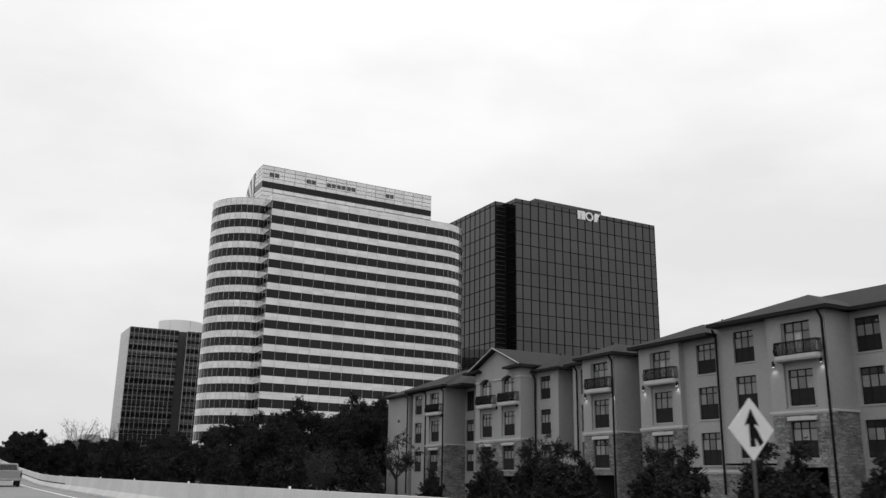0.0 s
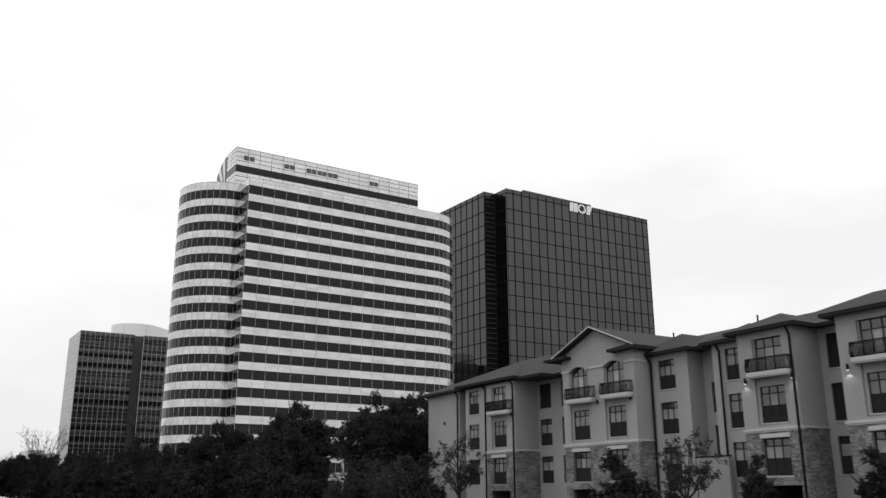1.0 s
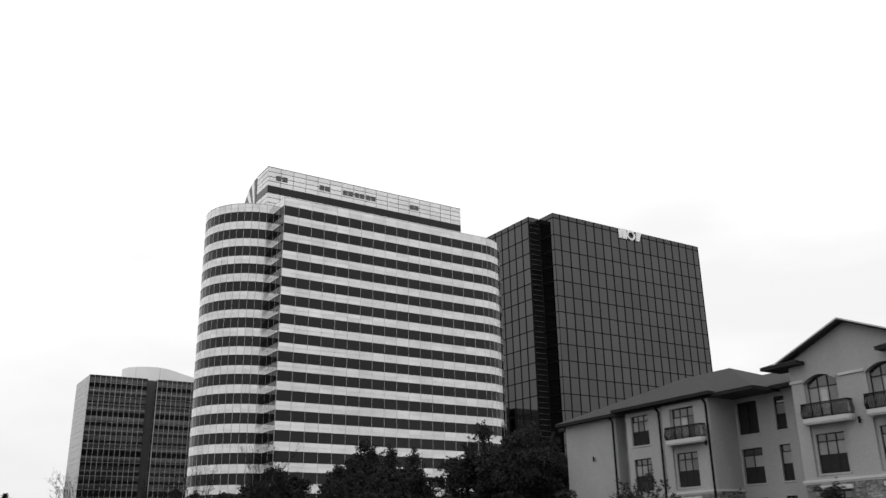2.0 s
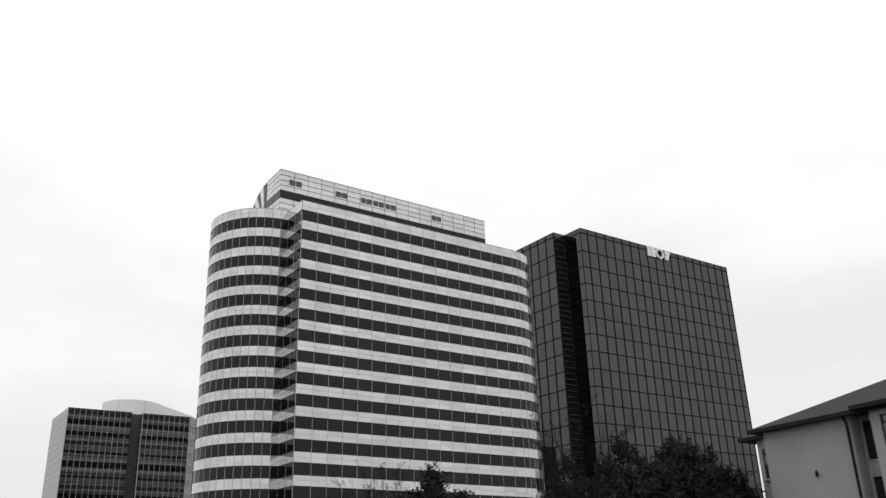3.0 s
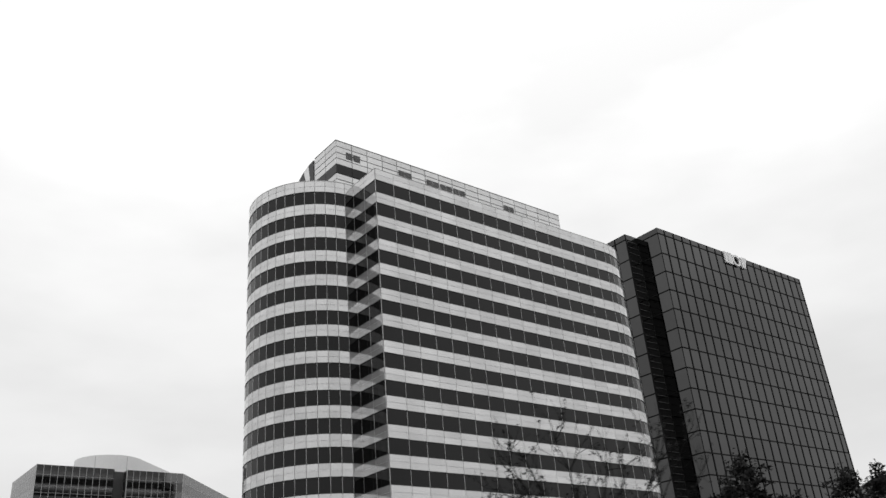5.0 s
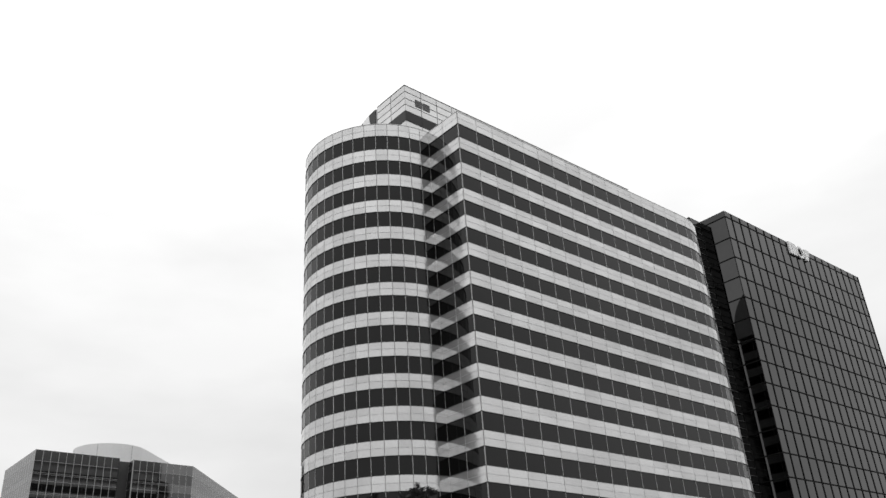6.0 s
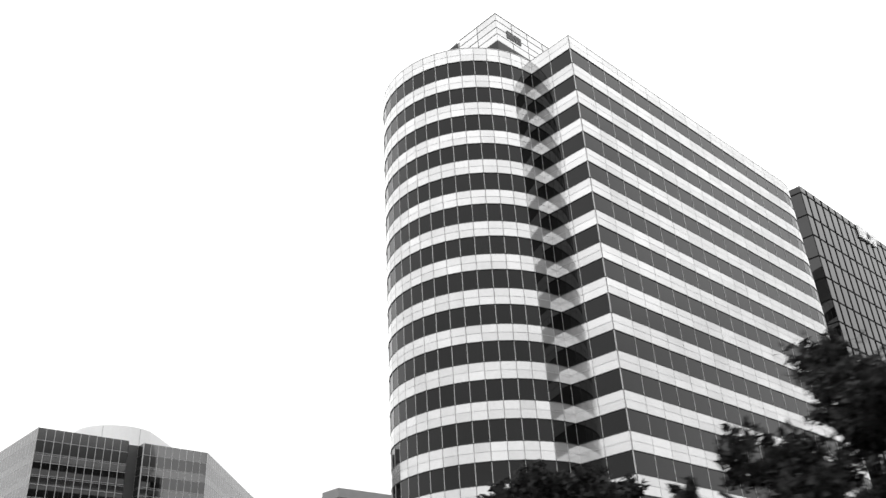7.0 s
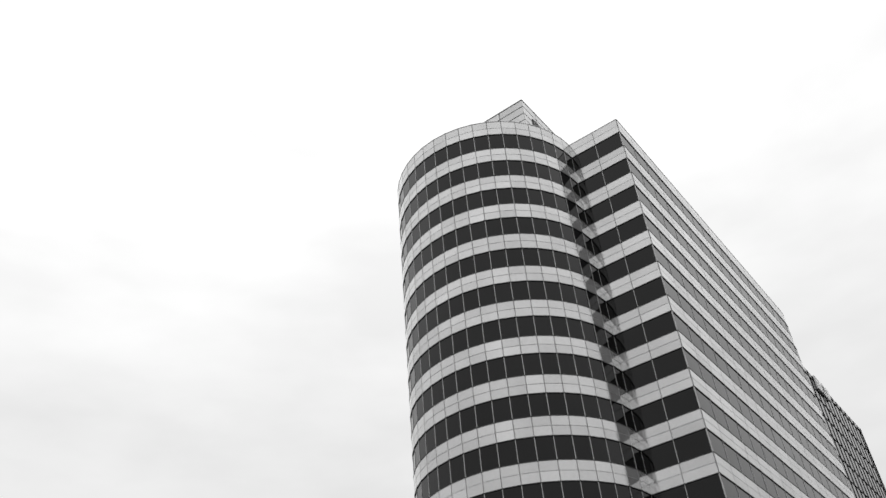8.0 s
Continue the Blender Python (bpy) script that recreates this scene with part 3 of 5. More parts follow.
def balcony(house, x, yc, w):
    key = round(w, 2)
    if key not in balcony_meshes:
        slab = bmesh.new()
        pts = [(-w / 2, 0.05), (-w / 2, -0.35), (-w / 2 + 0.1, -0.55), (-w / 2 + 0.3, -0.66), (w / 2 - 0.3, -0.66), (w / 2 - 0.1, -0.55), (w / 2, -0.35), (w / 2, 0.05)]
        prism(slab, pts, 0.0, 0.28)
        prism(slab, [(a * 0.97, b * 0.9) for a, b in pts], -0.1, 0.0)
        rail = bmesh.new()
        path = [(-w / 2 + 0.08, 0.0), (-w / 2 + 0.08, -0.5), (w / 2 - 0.08, -0.5), (w / 2 - 0.08, 0.0)]
        for (a, b), (c, d) in zip(path, path[1:]):
            for z, r in ((1.24, 0.045), (0.36, 0.03), (1.14, 0.022)):
                tube(rail, (a, b, z), (c, d, z), r, sides=6)
        bar = bmesh.new()
        prof = [(0.0, 0.36), (-0.10, 0.50), (-0.13, 0.66), (-0.05, 0.92), (0.0, 1.24)]
        for (a, b), (c, d) in zip(prof, prof[1:]):
            tube(bar, (0, a, b), (0, c, d), 0.033, sides=4)
        balcony_meshes[key] = (mesh_from(slab, STUCCO_TRIM), mesh_from(rail, IRON), mesh_from(bar, IRON))
    slab, rail, bar = balcony_meshes[key]
    m = panel_pose((x, yc, WEST, w), 9.66 + rise(yc), 0.0)
    b = part("balcony", slab, None, house, "pale stucco balcony slab", at=m)
    part("railing", rail, None, b, "black iron railing", at=m)
    n = int(w / 0.118)
    for i in range(n + 1):
        part("baluster", bar, None, b, at=m @ Matrix.Translation((-w / 2 + 0.1 + (w - 0.2) * i / n, -0.5, 0)))
    for side in (-1, 1):
        for i in range(3):
            part("baluster", bar, None, b, at=m @ Matrix.Translation((side * (w / 2 - 0.08), -0.1 - 0.15 * i, 0)) @ Matrix.Rotation(side * math.pi / 2, 4, "Z"))
    return b


lamp_glow = bpy.data.materials.new("lit_lamp_glass")
lamp_glow.use_nodes = True
lamp_glow.node_tree.nodes["Principled BSDF"].inputs["Emission Color"].default_value = grey(1.0)
lamp_glow.node_tree.nodes["Principled BSDF"].inputs["Emission Strength"].default_value = 1.6


def wall_lamp(house, x, y, z, lit):
    bm = bmesh.new()
    tube(bm, (0, -0.14, -0.2), (0, -0.14, 0.2), 0.075, sides=10)
    box(bm, -0.05, 0.05, -0.1, 0.02, -0.05, 0.05)
    m = panel_pose((x, y, WEST, 0.2), z + rise(y), 0.0)
    lamp = part("wall_lamp", mesh_from(bm, IRON), None, house, "black cylinder wall lamp", at=m)
    if lit:
        bm = bmesh.new()
        tube(bm, (0, -0.14, -0.225), (0, -0.14, -0.205), 0.06, sides=10)
        part("lens", mesh_from(bm, lamp_glow), None, lamp, at=m)
        d = bpy.data.lights.new("wall_lamp_light", "SPOT")
        d.energy, d.spot_size, d.spot_blend, d.shadow_soft_size = 14.0, radians(110), 0.8, 0.04
        o = new("wall_lamp_light", d)
        o.matrix_world = Matrix.Translation((x - 0.16, y, z + rise(y) - 0.26))


def apartment_house():
    t = thing("apartment_house", (56, 60, 0), "four-storey stucco apartment house with stone base and hipped roofs", "building")
    TOPZ = 12.9
    FL = ((10.05, 2.38), (6.48, 2.52), (2.98, 2.48))
    rng = random.Random(7)
    stones = bmesh.new()

    def stone_face(place, length, z1, holes):
        """Courses of ledge stone laid on a face; place(u, out, z) gives the world point."""
        z = -1.3
        while z < z1 - 0.06:
            h = rng.choice((0.08, 0.1, 0.13, 0.16))
            h = min(h, z1 - z)
            u = 0.0
            while u < length - 0.02:
                w = min(rng.uniform(0.2, 0.5), length - u)
                if not any(a < u + w and b > u and c < z + h and d > z for a, b, c, d in holes):
                    out_ = rng.uniform(0.02, 0.075)
                    p = [place(uu, oo, zz) for zz in (z + 0.008, z + h - 0.008) for uu, oo in ((u + 0.01, 0), (u + w - 0.01, 0), (u + w - 0.02, out_), (u + 0.02, out_))]
                    v = [stones.verts.new(q) for q in p]
                    for f in ((0, 1, 2, 3), (4, 7, 6, 5), (2, 6, 7, 3), (0, 3, 7, 4), (1, 5, 6, 2)):
                        stones.faces.new([v[i] for i in f])
                u += w
            z += h

    # name, south y, north y, wall x, stone base, windows [(south, north)], balcony centres and widths, window under it
    runs = (
        ("end", 96.6, 103.0, 54.6, False, (), ()),
        ("recess", 95.2, 96.6, 55.6, False, ((95.55, 96.45),), ()),
        ("stair", 90.9, 95.2, 54.4, False, ((92.7, 94.6),), ()),
        ("balcony_bay", 86.2, 90.9, 54.1, True, (), ((88.5, 3.7, 88.9),)),
        ("recess", 79.0, 86.2, 57.0, False, ((84.2, 86.0), (81.8, 82.7)), ()),
        ("gable_bay", 70.0, 79.0, 54.1, True, (), ((72.0, 3.5, 72.4), (76.5, 3.5, 76.85))),
        ("bedroom_bay", 66.0, 70.0, 56.0, False, ((67.35, 69.15),), ()),
        ("breezeway", 63.5, 66.0, 57.8, False, (), ()),
        ("window_bay", 59.6, 63.5, 56.0, False, ((60.75, 62.3),), ()),
        ("balcony_bay", 55.0, 59.6, 54.1, True, (), ((57.0, 3.5, 57.15),)),
        ("recess", 51.75, 55.0, 57.0, False, ((53.45, 54.45),), ()),
        ("balcony_bay", 46.95, 51.75, 54.1, True, (), ((48.95, 3.6, 49.15),)),
        ("long_wall", 43.2, 46.95, 54.6, True, ((43.5, 45.5),), ()),
        ("long_wall", 38.0, 43.198, 54.6, True, ((39.65, 41.6),), ()),
        ("balcony_bay", 33.0, 38.0, 54.1, True, (), ((35.25, 3.7, 35.5),)),
        ("recess", 6.5, 33.0, 56.7, False, ((30.75, 32.65), (26.0, 27.9), (21.0, 22.9)), ()),
    )
    for name, y0, y1, x, stone, wins, bals in runs:
        holes = [(a, b, z, z + h) for a, b in wins for z, h in FL]
        low_holes = []
        CAP = 2.6 if name == "long_wall" else 6.12
        if name == "breezeway":
            holes = [(64.3, 65.3, z - 0.1, z + 2.3) for z in (8.1, 4.7)]
        for yc, w, wc in bals:
            arch = 0.45 if name == "gable_bay" else 0.0
            holes.append((wc - 1.2, wc + 1.2, 9.95, 12.35 + arch))
            holes.append((wc - 1.35, wc + 1.25, 6.32, 9.55))
            low_holes.append((wc - 1.02, wc + 1.02, 2.95, 5.4))
            low_holes.append((wc - 1.6, wc + 1.3, 0.05, 2.3))
        bm = bmesh.new()
        pierced(bm, x, x + 0.32, y0, y1, CAP if stone else 0.0, TOPZ, holes)
        # returns to the neighbouring walls
        wall = part("wall_section", climb(bm), STUCCO, t)
        for ya, yb in ((y0, y0 + 0.3), (y1 - 0.3, y1)):
            bm = bmesh.new()
            box(bm, x + 0.322, 58.2, ya, yb, CAP if stone else 0.0, TOPZ)
            part("side_wall", climb(bm), STUCCO, wall)
        if stone:
            bm = bmesh.new()
            pierced(bm, x + 0.02, x + 0.34, y0 + 0.02, y1 - 0.02, 0.0, CAP - 0.15, low_holes)
            part("stone_backing", climb(bm), MORTAR, t)
            for ya, yb in ((y0 + 0.02, y0 + 0.3), (y1 - 0.3, y1 - 0.02)):
                bm = bmesh.new()
                box(bm, x + 0.342, 58.2, ya, yb, 0.0, CAP - 0.15)
                part("stone_backing", climb(bm), MORTAR, t)
            stone_face(lambda u, o, z, x=x, y0=y0: (x + 0.02 - o, y0 + u, z), y1 - y0, CAP - 0.15, [(a - y0, b - y0, c, d) for a, b, c, d in low_holes])
            stone_face(lambda u, o, z, x=x, y0=y0: (x + u, y0 + 0.02 - o, z), 3.0 if name != "gable_bay" else 1.9, CAP - 0.15, [])
            bm = bmesh.new()
            box(bm, x - 0.12, x + 0.3, y0 - 0.12, y1 + 0.12, CAP - 0.15, CAP + 0.02)
            box(bm, x + 0.3, 57.4, y0 - 0.12, y0 + 0.2, CAP - 0.15, CAP + 0.02)
            box(bm, x - 0.06, x + 0.3, y0 - 0.06, y1 + 0.06, CAP - 0.26, CAP - 0.15)
            part("stone_cap", climb(bm), STUCCO_TRIM, wall, "pale cast-stone cap")
        for a, b in wins:
            for f, (z, h) in enumerate(FL):
                dark = name == "recess" and (a == 84.2 and f == 0 or a in (53.45, 95.55) and f < 2)
                house_window(t, x, (a + b) / 2, b - a, z, h, 3 if b - a > 1.8 else 2 if b - a > 1.2 else 1, dark)
        if name == "breezeway":
            for z in (8.0, 4.6):
                house_window(t, x, 64.8, 1.0, z, 2.4, 1, True)
        for yc, w, wc in bals:
            arch = 0.45 if name == "gable_bay" else 0.0
            balcony(t, x, yc, w)
            bm = bmesh.new()
            pierced(bm, x + 0.16, x + 0.4, wc - 1.5, wc + 1.5, 6.12, 9.6, [(wc - 1.02, wc + 1.02, 6.48, 9.0)])
            pierced(bm, x + 0.16, x + 0.4, wc - 1.5, wc + 1.5, 9.6, 12.85, [(wc - 1.1, wc + 1.1, 9.98, 12.35 + arch)])
            part("niche_wall", climb(bm), STUCCO, wall)
            house_window(t, x + 0.1, wc, 2.04, 6.48, 2.52)
            house_window(t, x + 0.1, wc, 2.2, 9.98, 2.37 + arch, 3, rows=(0.02, 0.72), door=True)
            house_window(t, x, wc, 2.04, 2.95, 2.45)
            bm = bmesh.new()
            box(bm, x - 0.14, x + 0.1, wc - 1.2, wc + 1.2, 5.45, 5.72)
            part("lintel", bevel(climb(bm), 0.02), STUCCO_TRIM, wall, "pale lintel band")
            if arch:
                bm, rim = bmesh.new(), bmesh.new()
                n = 10
                for i in range(n):
                    ya, yb = wc - 1.2 + 2.4 * i / n, wc - 1.2 + 2.4 * (i + 1) / n
                    za, zb = [12.33 + 0.47 * (1 - ((q - wc) / 1.2) ** 2) for q in (ya, yb)]
                    top = 12.82
                    v = [bm.verts.new(p) for xx in (x + 0.004, x + 0.3) for p in ((xx, ya, za), (xx, yb, zb), (xx, yb, top), (xx, ya, top))]
                    for f in ((0, 3, 2, 1), (4, 5, 6, 7), (0, 1, 5, 4)):
                        bm.faces.new([v[q] for q in f])
                    v = [rim.verts.new(p) for xx in (x - 0.12, x + 0.02) for p in ((xx, ya, za), (xx, yb, zb), (xx, yb, zb + 0.18), (xx, ya, za + 0.18))]
                    for f in ((0, 3, 2, 1), (0, 1, 5, 4), (3, 7, 6, 2)):
                        rim.faces.new([v[q] for q in f])
                for piece in (bm, rim):
                    bmesh.ops.remove_doubles(piece, verts=piece.verts[:], dist=0.0005)
                part("arch_moulding", climb(rim), STUCCO, wall, "raised stucco arch moulding")
                part("arch_head", climb(bm), STUCCO, wall, "shallow arched stucco head")
        # eaves
    for v in stones.verts:
        v.co.z += rise(v.co.y)
    part("ledge_stone", stones, STONE, t, "rough grey ledge stone facing")["kind"] = "stuff"

    # string course and gable wall
    bm = bmesh.new()
    for a, b in ((70.0, 71.05), (73.65, 75.45), (78.05, 79.0)):
        box(bm, 54.02, 54.2, a - (0.06 if a == 70.0 else 0), b + (0.06 if b == 79.0 else 0), 12.45, 12.62)
    box(bm, 54.0, 56.2, 69.92, 70.05, 12.45, 12.62)
    part("string_course", climb(bm), STUCCO_TRIM, t)
    bm = bmesh.new()
    gz = 15.82
    tri = [(70.0, TOPZ), (79.0, TOPZ), (79.0, 13.93), (74.5, gz), (70.0, 13.82)]
    v0 = [bm.verts.new((54.1, y, z)) for y, z in tri]
    v1 = [bm.verts.new((54.42, y, z)) for y, z in tri]
    bm.faces.new(v0[::-1])
    bm.faces.new(v1)
    for i in range(5):
        bm.faces.new((v0[i], v0[(i + 1) % 5], v1[(i + 1) % 5], v1[i]))
    box(bm, 54.42, 60.0, 70.0, 70.3, TOPZ, 13.9)
    box(bm, 54.42, 60.0, 78.7, 79.0, TOPZ, 13.9)
    part("gable_wall", climb(bm), STUCCO, t)

    # roofs
    def roof(x0, x1, y0, y1, z=13.08, slope=0.42, high=None):
        bm = bmesh.new()
        hip(bm, x0, x1, y0, y1, z, slope)
        r = part("roof", climb(bm, high), SHINGLE, t, "dark asphalt-shingle hipped roof")
        bm = bmesh.new()
        box(bm, x0 + 0.02, x0 + 0.06, y0 + 0.02, y1 - 0.02, z - 0.24, z - 0.004)
        box(bm, x0 + 0.06, x1, y0 + 0.02, y0 + 0.06, z - 0.24, z - 0.004)
        box(bm, x0 + 0.06, x1, y1 - 0.06, y1 - 0.02, z - 0.24, z - 0.004)
        part("fascia", climb(bm, high), FASCIA, r, "dark fascia and gutter")
        # underside of the overhang, its shade put into the dark base colour
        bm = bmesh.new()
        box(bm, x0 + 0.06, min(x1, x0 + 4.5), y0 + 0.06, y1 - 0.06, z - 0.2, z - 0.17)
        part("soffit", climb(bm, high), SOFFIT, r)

    roof(56.0, 71.0, 43.25, 101.0, 13.08, 0.33)
    roof(56.3, 70.7, 36.0, 61.5, 13.07, 0.43)
    roof(57.5, 71.0, 6.0, 50.0, 13.1, 0.46, True)
    roof(53.9, 70.5, 82.0, 103.7, 12.95, 0.42)
    roof(53.4, 66.0, 85.55, 95.9, 13.1, 0.40)
    roof(55.3, 65.0, 65.35, 71.6, 13.1, 0.56)
    roof(55.3, 65.0, 58.6, 64.2, 13.1, 0.5)
    roof(53.4, 66.0, 54.35, 60.25, 13.06, 0.44)
    roof(53.4, 66.0, 43.22, 52.5, 13.06, 0.39)
    roof(53.4, 66.0, 32.3, 43.18, 13.12, 0.39)
    roof(55.9, 66.0, 5.5, 33.6, 13.12, 0.42)
    roof(57.0, 66.0, 102.5, 106.9, 13.1, 0.3)
    bm = bmesh.new()
    box(bm, 57.6, 64.0, 103.0, 105.7, 0, 12.95)
    part("wall_section", climb(bm), STUCCO, t)
    house_window(t, 57.37, 104.6, 1.4, 10.05, 2.1, 2)
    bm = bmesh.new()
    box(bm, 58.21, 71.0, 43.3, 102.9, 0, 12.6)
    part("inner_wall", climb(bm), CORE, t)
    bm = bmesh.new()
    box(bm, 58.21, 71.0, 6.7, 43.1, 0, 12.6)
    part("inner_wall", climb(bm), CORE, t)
    # gabled roof over the double-balcony bay
    bm = bmesh.new()
    for (ya, za), (yb, zb) in (((69.3, 13.72), (74.5, 16.0)), ((74.5, 16.0), (79.9, 13.78))):
        v = [bm.verts.new(p) for p in ((53.45, ya, za), (53.45, yb, zb), (66.0, yb, zb), (66.0, ya, za), (53.45, ya, za - 0.2), (53.45, yb, zb - 0.2), (66.0, yb, zb - 0.2), (66.0, ya, za - 0.2))]
        for f in ((0, 3, 2, 1), (4, 5, 6, 7), (0, 1, 5, 4), (3, 7, 6, 2), (0, 4, 7, 3)):
            bm.faces.new([v[i] for i in f])
    bmesh.ops.recalc_face_normals(bm, faces=bm.faces[:])
    g = part("roof", climb(bm), SHINGLE, t, "dark shingle gable roof")
    bm = bmesh.new()
    for (ya, za), (yb, zb) in (((69.3, 13.72), (74.5, 16.0)), ((74.5, 16.0), (79.9, 13.78))):
        v = [bm.verts.new(p) for xx in (53.37, 53.445) for p in ((xx, ya, za - 0.07), (xx, yb, zb - 0.07), (xx, yb, zb + 0.03), (xx, ya, za + 0.03))]
        for f in ((0, 3, 2, 1), (4, 5, 6, 7), (0, 1, 5, 4), (3, 7, 6, 2)):
            bm.faces.new([v[i] for i in f])
    part("bargeboard", climb(bm), STUCCO_TRIM, g, "pale bargeboard")
    for ya, yb, ze in ((69.2, 72.3, 13.6), (77.7, 80.7, 13.8)):
        bm = bmesh.new()
        hip(bm, 53.2, 55.6, ya, yb, ze, 0.38)
        box(bm, 53.24, 55.5, ya + 0.04, yb - 0.04, ze - 0.2, ze - 0.01)
        part("eave_return", climb(bm), SHINGLE, g)
    # rainwater pipes
    for x, y, z1 in ((54.5, 96.75, 12.8), (54.3, 91.3, 12.8), (54.02, 86.32, 12.8), (55.9, 69.75, 12.8), (55.9, 62.65, 12.8), (54.02, 55.12, 12.8), (54.5, 43.15, 12.8), (54.02, 33.12, 12.8)):
        bm = bmesh.new()
        tube(bm, (x - 0.12, y, 0.3), (x - 0.12, y, z1 - 0.5), 0.085)
        tube(bm, (x - 0.12, y, z1 - 0.5), (x - 0.5, y, z1), 0.085)
        part("downpipe", climb(bm), IRON, t)
    for y, lit in ((74.45, False), (70.5, False), (86.7, False), (59.1, True), (55.25, True), (51.2, True), (47.2, True), (37.5, True), (33.5, True)):
        wall_lamp(t, 54.08, y, 9.5, lit)
    wall_lamp(t, 54.58, 99.45, 9.54, False)
    for z in (10.35, 7.0):
        bm = bmesh.new()
        box(bm, -0.24, 0.24, -0.2, 0.0, 0, 0.09)
        part("ceiling_lamp", mesh_from(bevel(bm, 0.03), lamp_glow), None, t, "lit breezeway lamp", at=panel_pose((57.78, 64.55, WEST, 1), z + rise(64), 0.0))
    bm = bmesh.new()
    box(bm, 55.25, 55.55, 62.2, 65.2, 0.0, 4.45)
    screen_wall = part("screen_wall", climb(bm), STUCCO, t, "pale low stucco screen wall")
    bm = bmesh.new()
    box(bm, 55.2, 55.6, 62.15, 65.25, 4.452, 4.56)
    part("coping", climb(bm), FASCIA, screen_wall)
    for y in (47.5, 62.0, 70.8, 83.0, 91.0):
        bm = bmesh.new()
        tube(bm, (60.0, y, 14.4), (60.0, y, 15.45), 0.07)
        part("vent_pipe", climb(bm), IRON, t)
    return t


apartment_house()


# ---------------------------------------------------------------- ground, road, barrier
def road_z(y):
    if y < 75:
        return 1.66 - 0.004 * max(0.0, y)
    return 1.36 + 2.5 * min(1.0, (y - 75) / 115.0) ** 1.3


def ground_sheet():
    xs = [-2500, -900, -300, -120, -70, -45, -36, -30, -14, 0, 10.9, 12.5, 14.5, 17.5, 20, 30, 50, 80, 120, 180, 300, 700, 2500]
    ys = [-2500, -800, -300, -120] + [-60 + 10 * i for i in range(37)] + [360, 450, 700, 1300, 3000]
    bm = bmesh.new()
    grid = []
    for y in ys:
        rowv = []
        for x in xs:
            top = road_z(y) - 0.06
            if x <= -36 or x >= 17.5:
                z = 0.0
            elif x < -30:
                z = top * (x + 36) / 6
            elif x > 10.9:
                z = top * max(0.0, 1 - (x - 10.9) / 6.6)
            else:
                z = top
            rowv.append(bm.verts.new((x, y, z)))
        grid.append(rowv)
    for a, b in zip(grid, grid[1:]):
        for i in range(len(xs) - 1):
            bm.faces.new((a[i], a[i + 1], b[i + 1], b[i]))
    tagged(part("ground", bm, GRASS), "dark winter grass land reaching the horizon", "ground", kind="structure")
    bm = bmesh.new()
    strip = [-200 + 10 * i for i in range(72)]
    rows_ = [[bm.verts.new((x, y, road_z(y))) for x in (-29.5, 10.6)] for y in strip]
    for a, b in zip(rows_, rows_[1:]):
        bm.faces.new((a[0], a[1], b[1], b[0]))
    tagged(part("road", bm, ASPHALT), "worn grey highway surface beside the barrier", "road", kind="structure")
    marks = bmesh.new()
    for y in range(-40, 260, 12):
        for x in (4.9, 1.2, -2.4, -6.0):
            z = road_z(y) + 0.006
            zb = road_z(y + 3) + 0.006
            marks.faces.new([marks.verts.new(p) for p in ((x, y, z), (x + 0.12, y, z), (x + 0.12, y + 3, zb), (x, y + 3, zb))])
        z, zb = road_z(y) + 0.006, road_z(y + 12) + 0.006
        marks.faces.new([marks.verts.new(p) for p in ((8.4, y, z), (8.52, y, z), (8.52, y + 12, zb), (8.4, y + 12, zb))])
    tagged(part("lane_marking", marks, LETTER_WHITE), "faded white lane lines on the highway", "road marking", kind="structure")


ground_sheet()


def barrier():
    t = thing("concrete_barrier", (10.2, 0, 1.7), "pale weathered concrete highway barrier along the road edge", "barrier")
    prof = [(-0.30, -0.1), (-0.30, 0.08), (-0.12, 0.33), (-0.075, 0.86), (0.075, 0.86), (0.12, 0.33), (0.30, 0.08), (0.30, -0.1)]
    bm = bmesh.new()
    ends = [bm.verts.new((a, 0.012, b)) for a, b in prof], [bm.verts.new((a, 9.988, b)) for a, b in prof]
    for i in range(8):
        bm.faces.new((ends[0][i], ends[0][(i + 1) % 8], ends[1][(i + 1) % 8], ends[1][i]))
    bm.faces.new(ends[0])
    bm.faces.new(ends[1][::-1])
    bmesh.ops.recalc_face_normals(bm, faces=bm.faces[:])
    me = mesh_from(bm, CONCRETE)
    stud = bmesh.new()
    box(stud, -0.025, 0.025, 4.98, 5.02, 0.86, 0.92)
    stud = mesh_from(bevel(stud, 0.008), LETTER_WHITE)
    slot = bmesh.new()
    box(slot, -0.137, -0.1, 0.1, 0.75, 0.34, 0.41)
    slot = mesh_from(slot, SIGN_BLACK)
    for i in range(-3, 24):
        y = 10.0 * i
        slope = math.atan2(road_z(y + 10) - road_z(y), 10)
        m = Matrix.Translation((10.2, y, road_z(y))) @ Matrix.Rotation(slope, 4, "X")
        seg = part("barrier_segment", me, None, t, at=m)
        part("reflector", stud, None, seg, "small white reflector", at=m)
        if i >= 6:
            for k in range(10):
                part("drain_slot", slot, None, seg, at=m @ Matrix.Translation((0, k, 0)))


barrier()


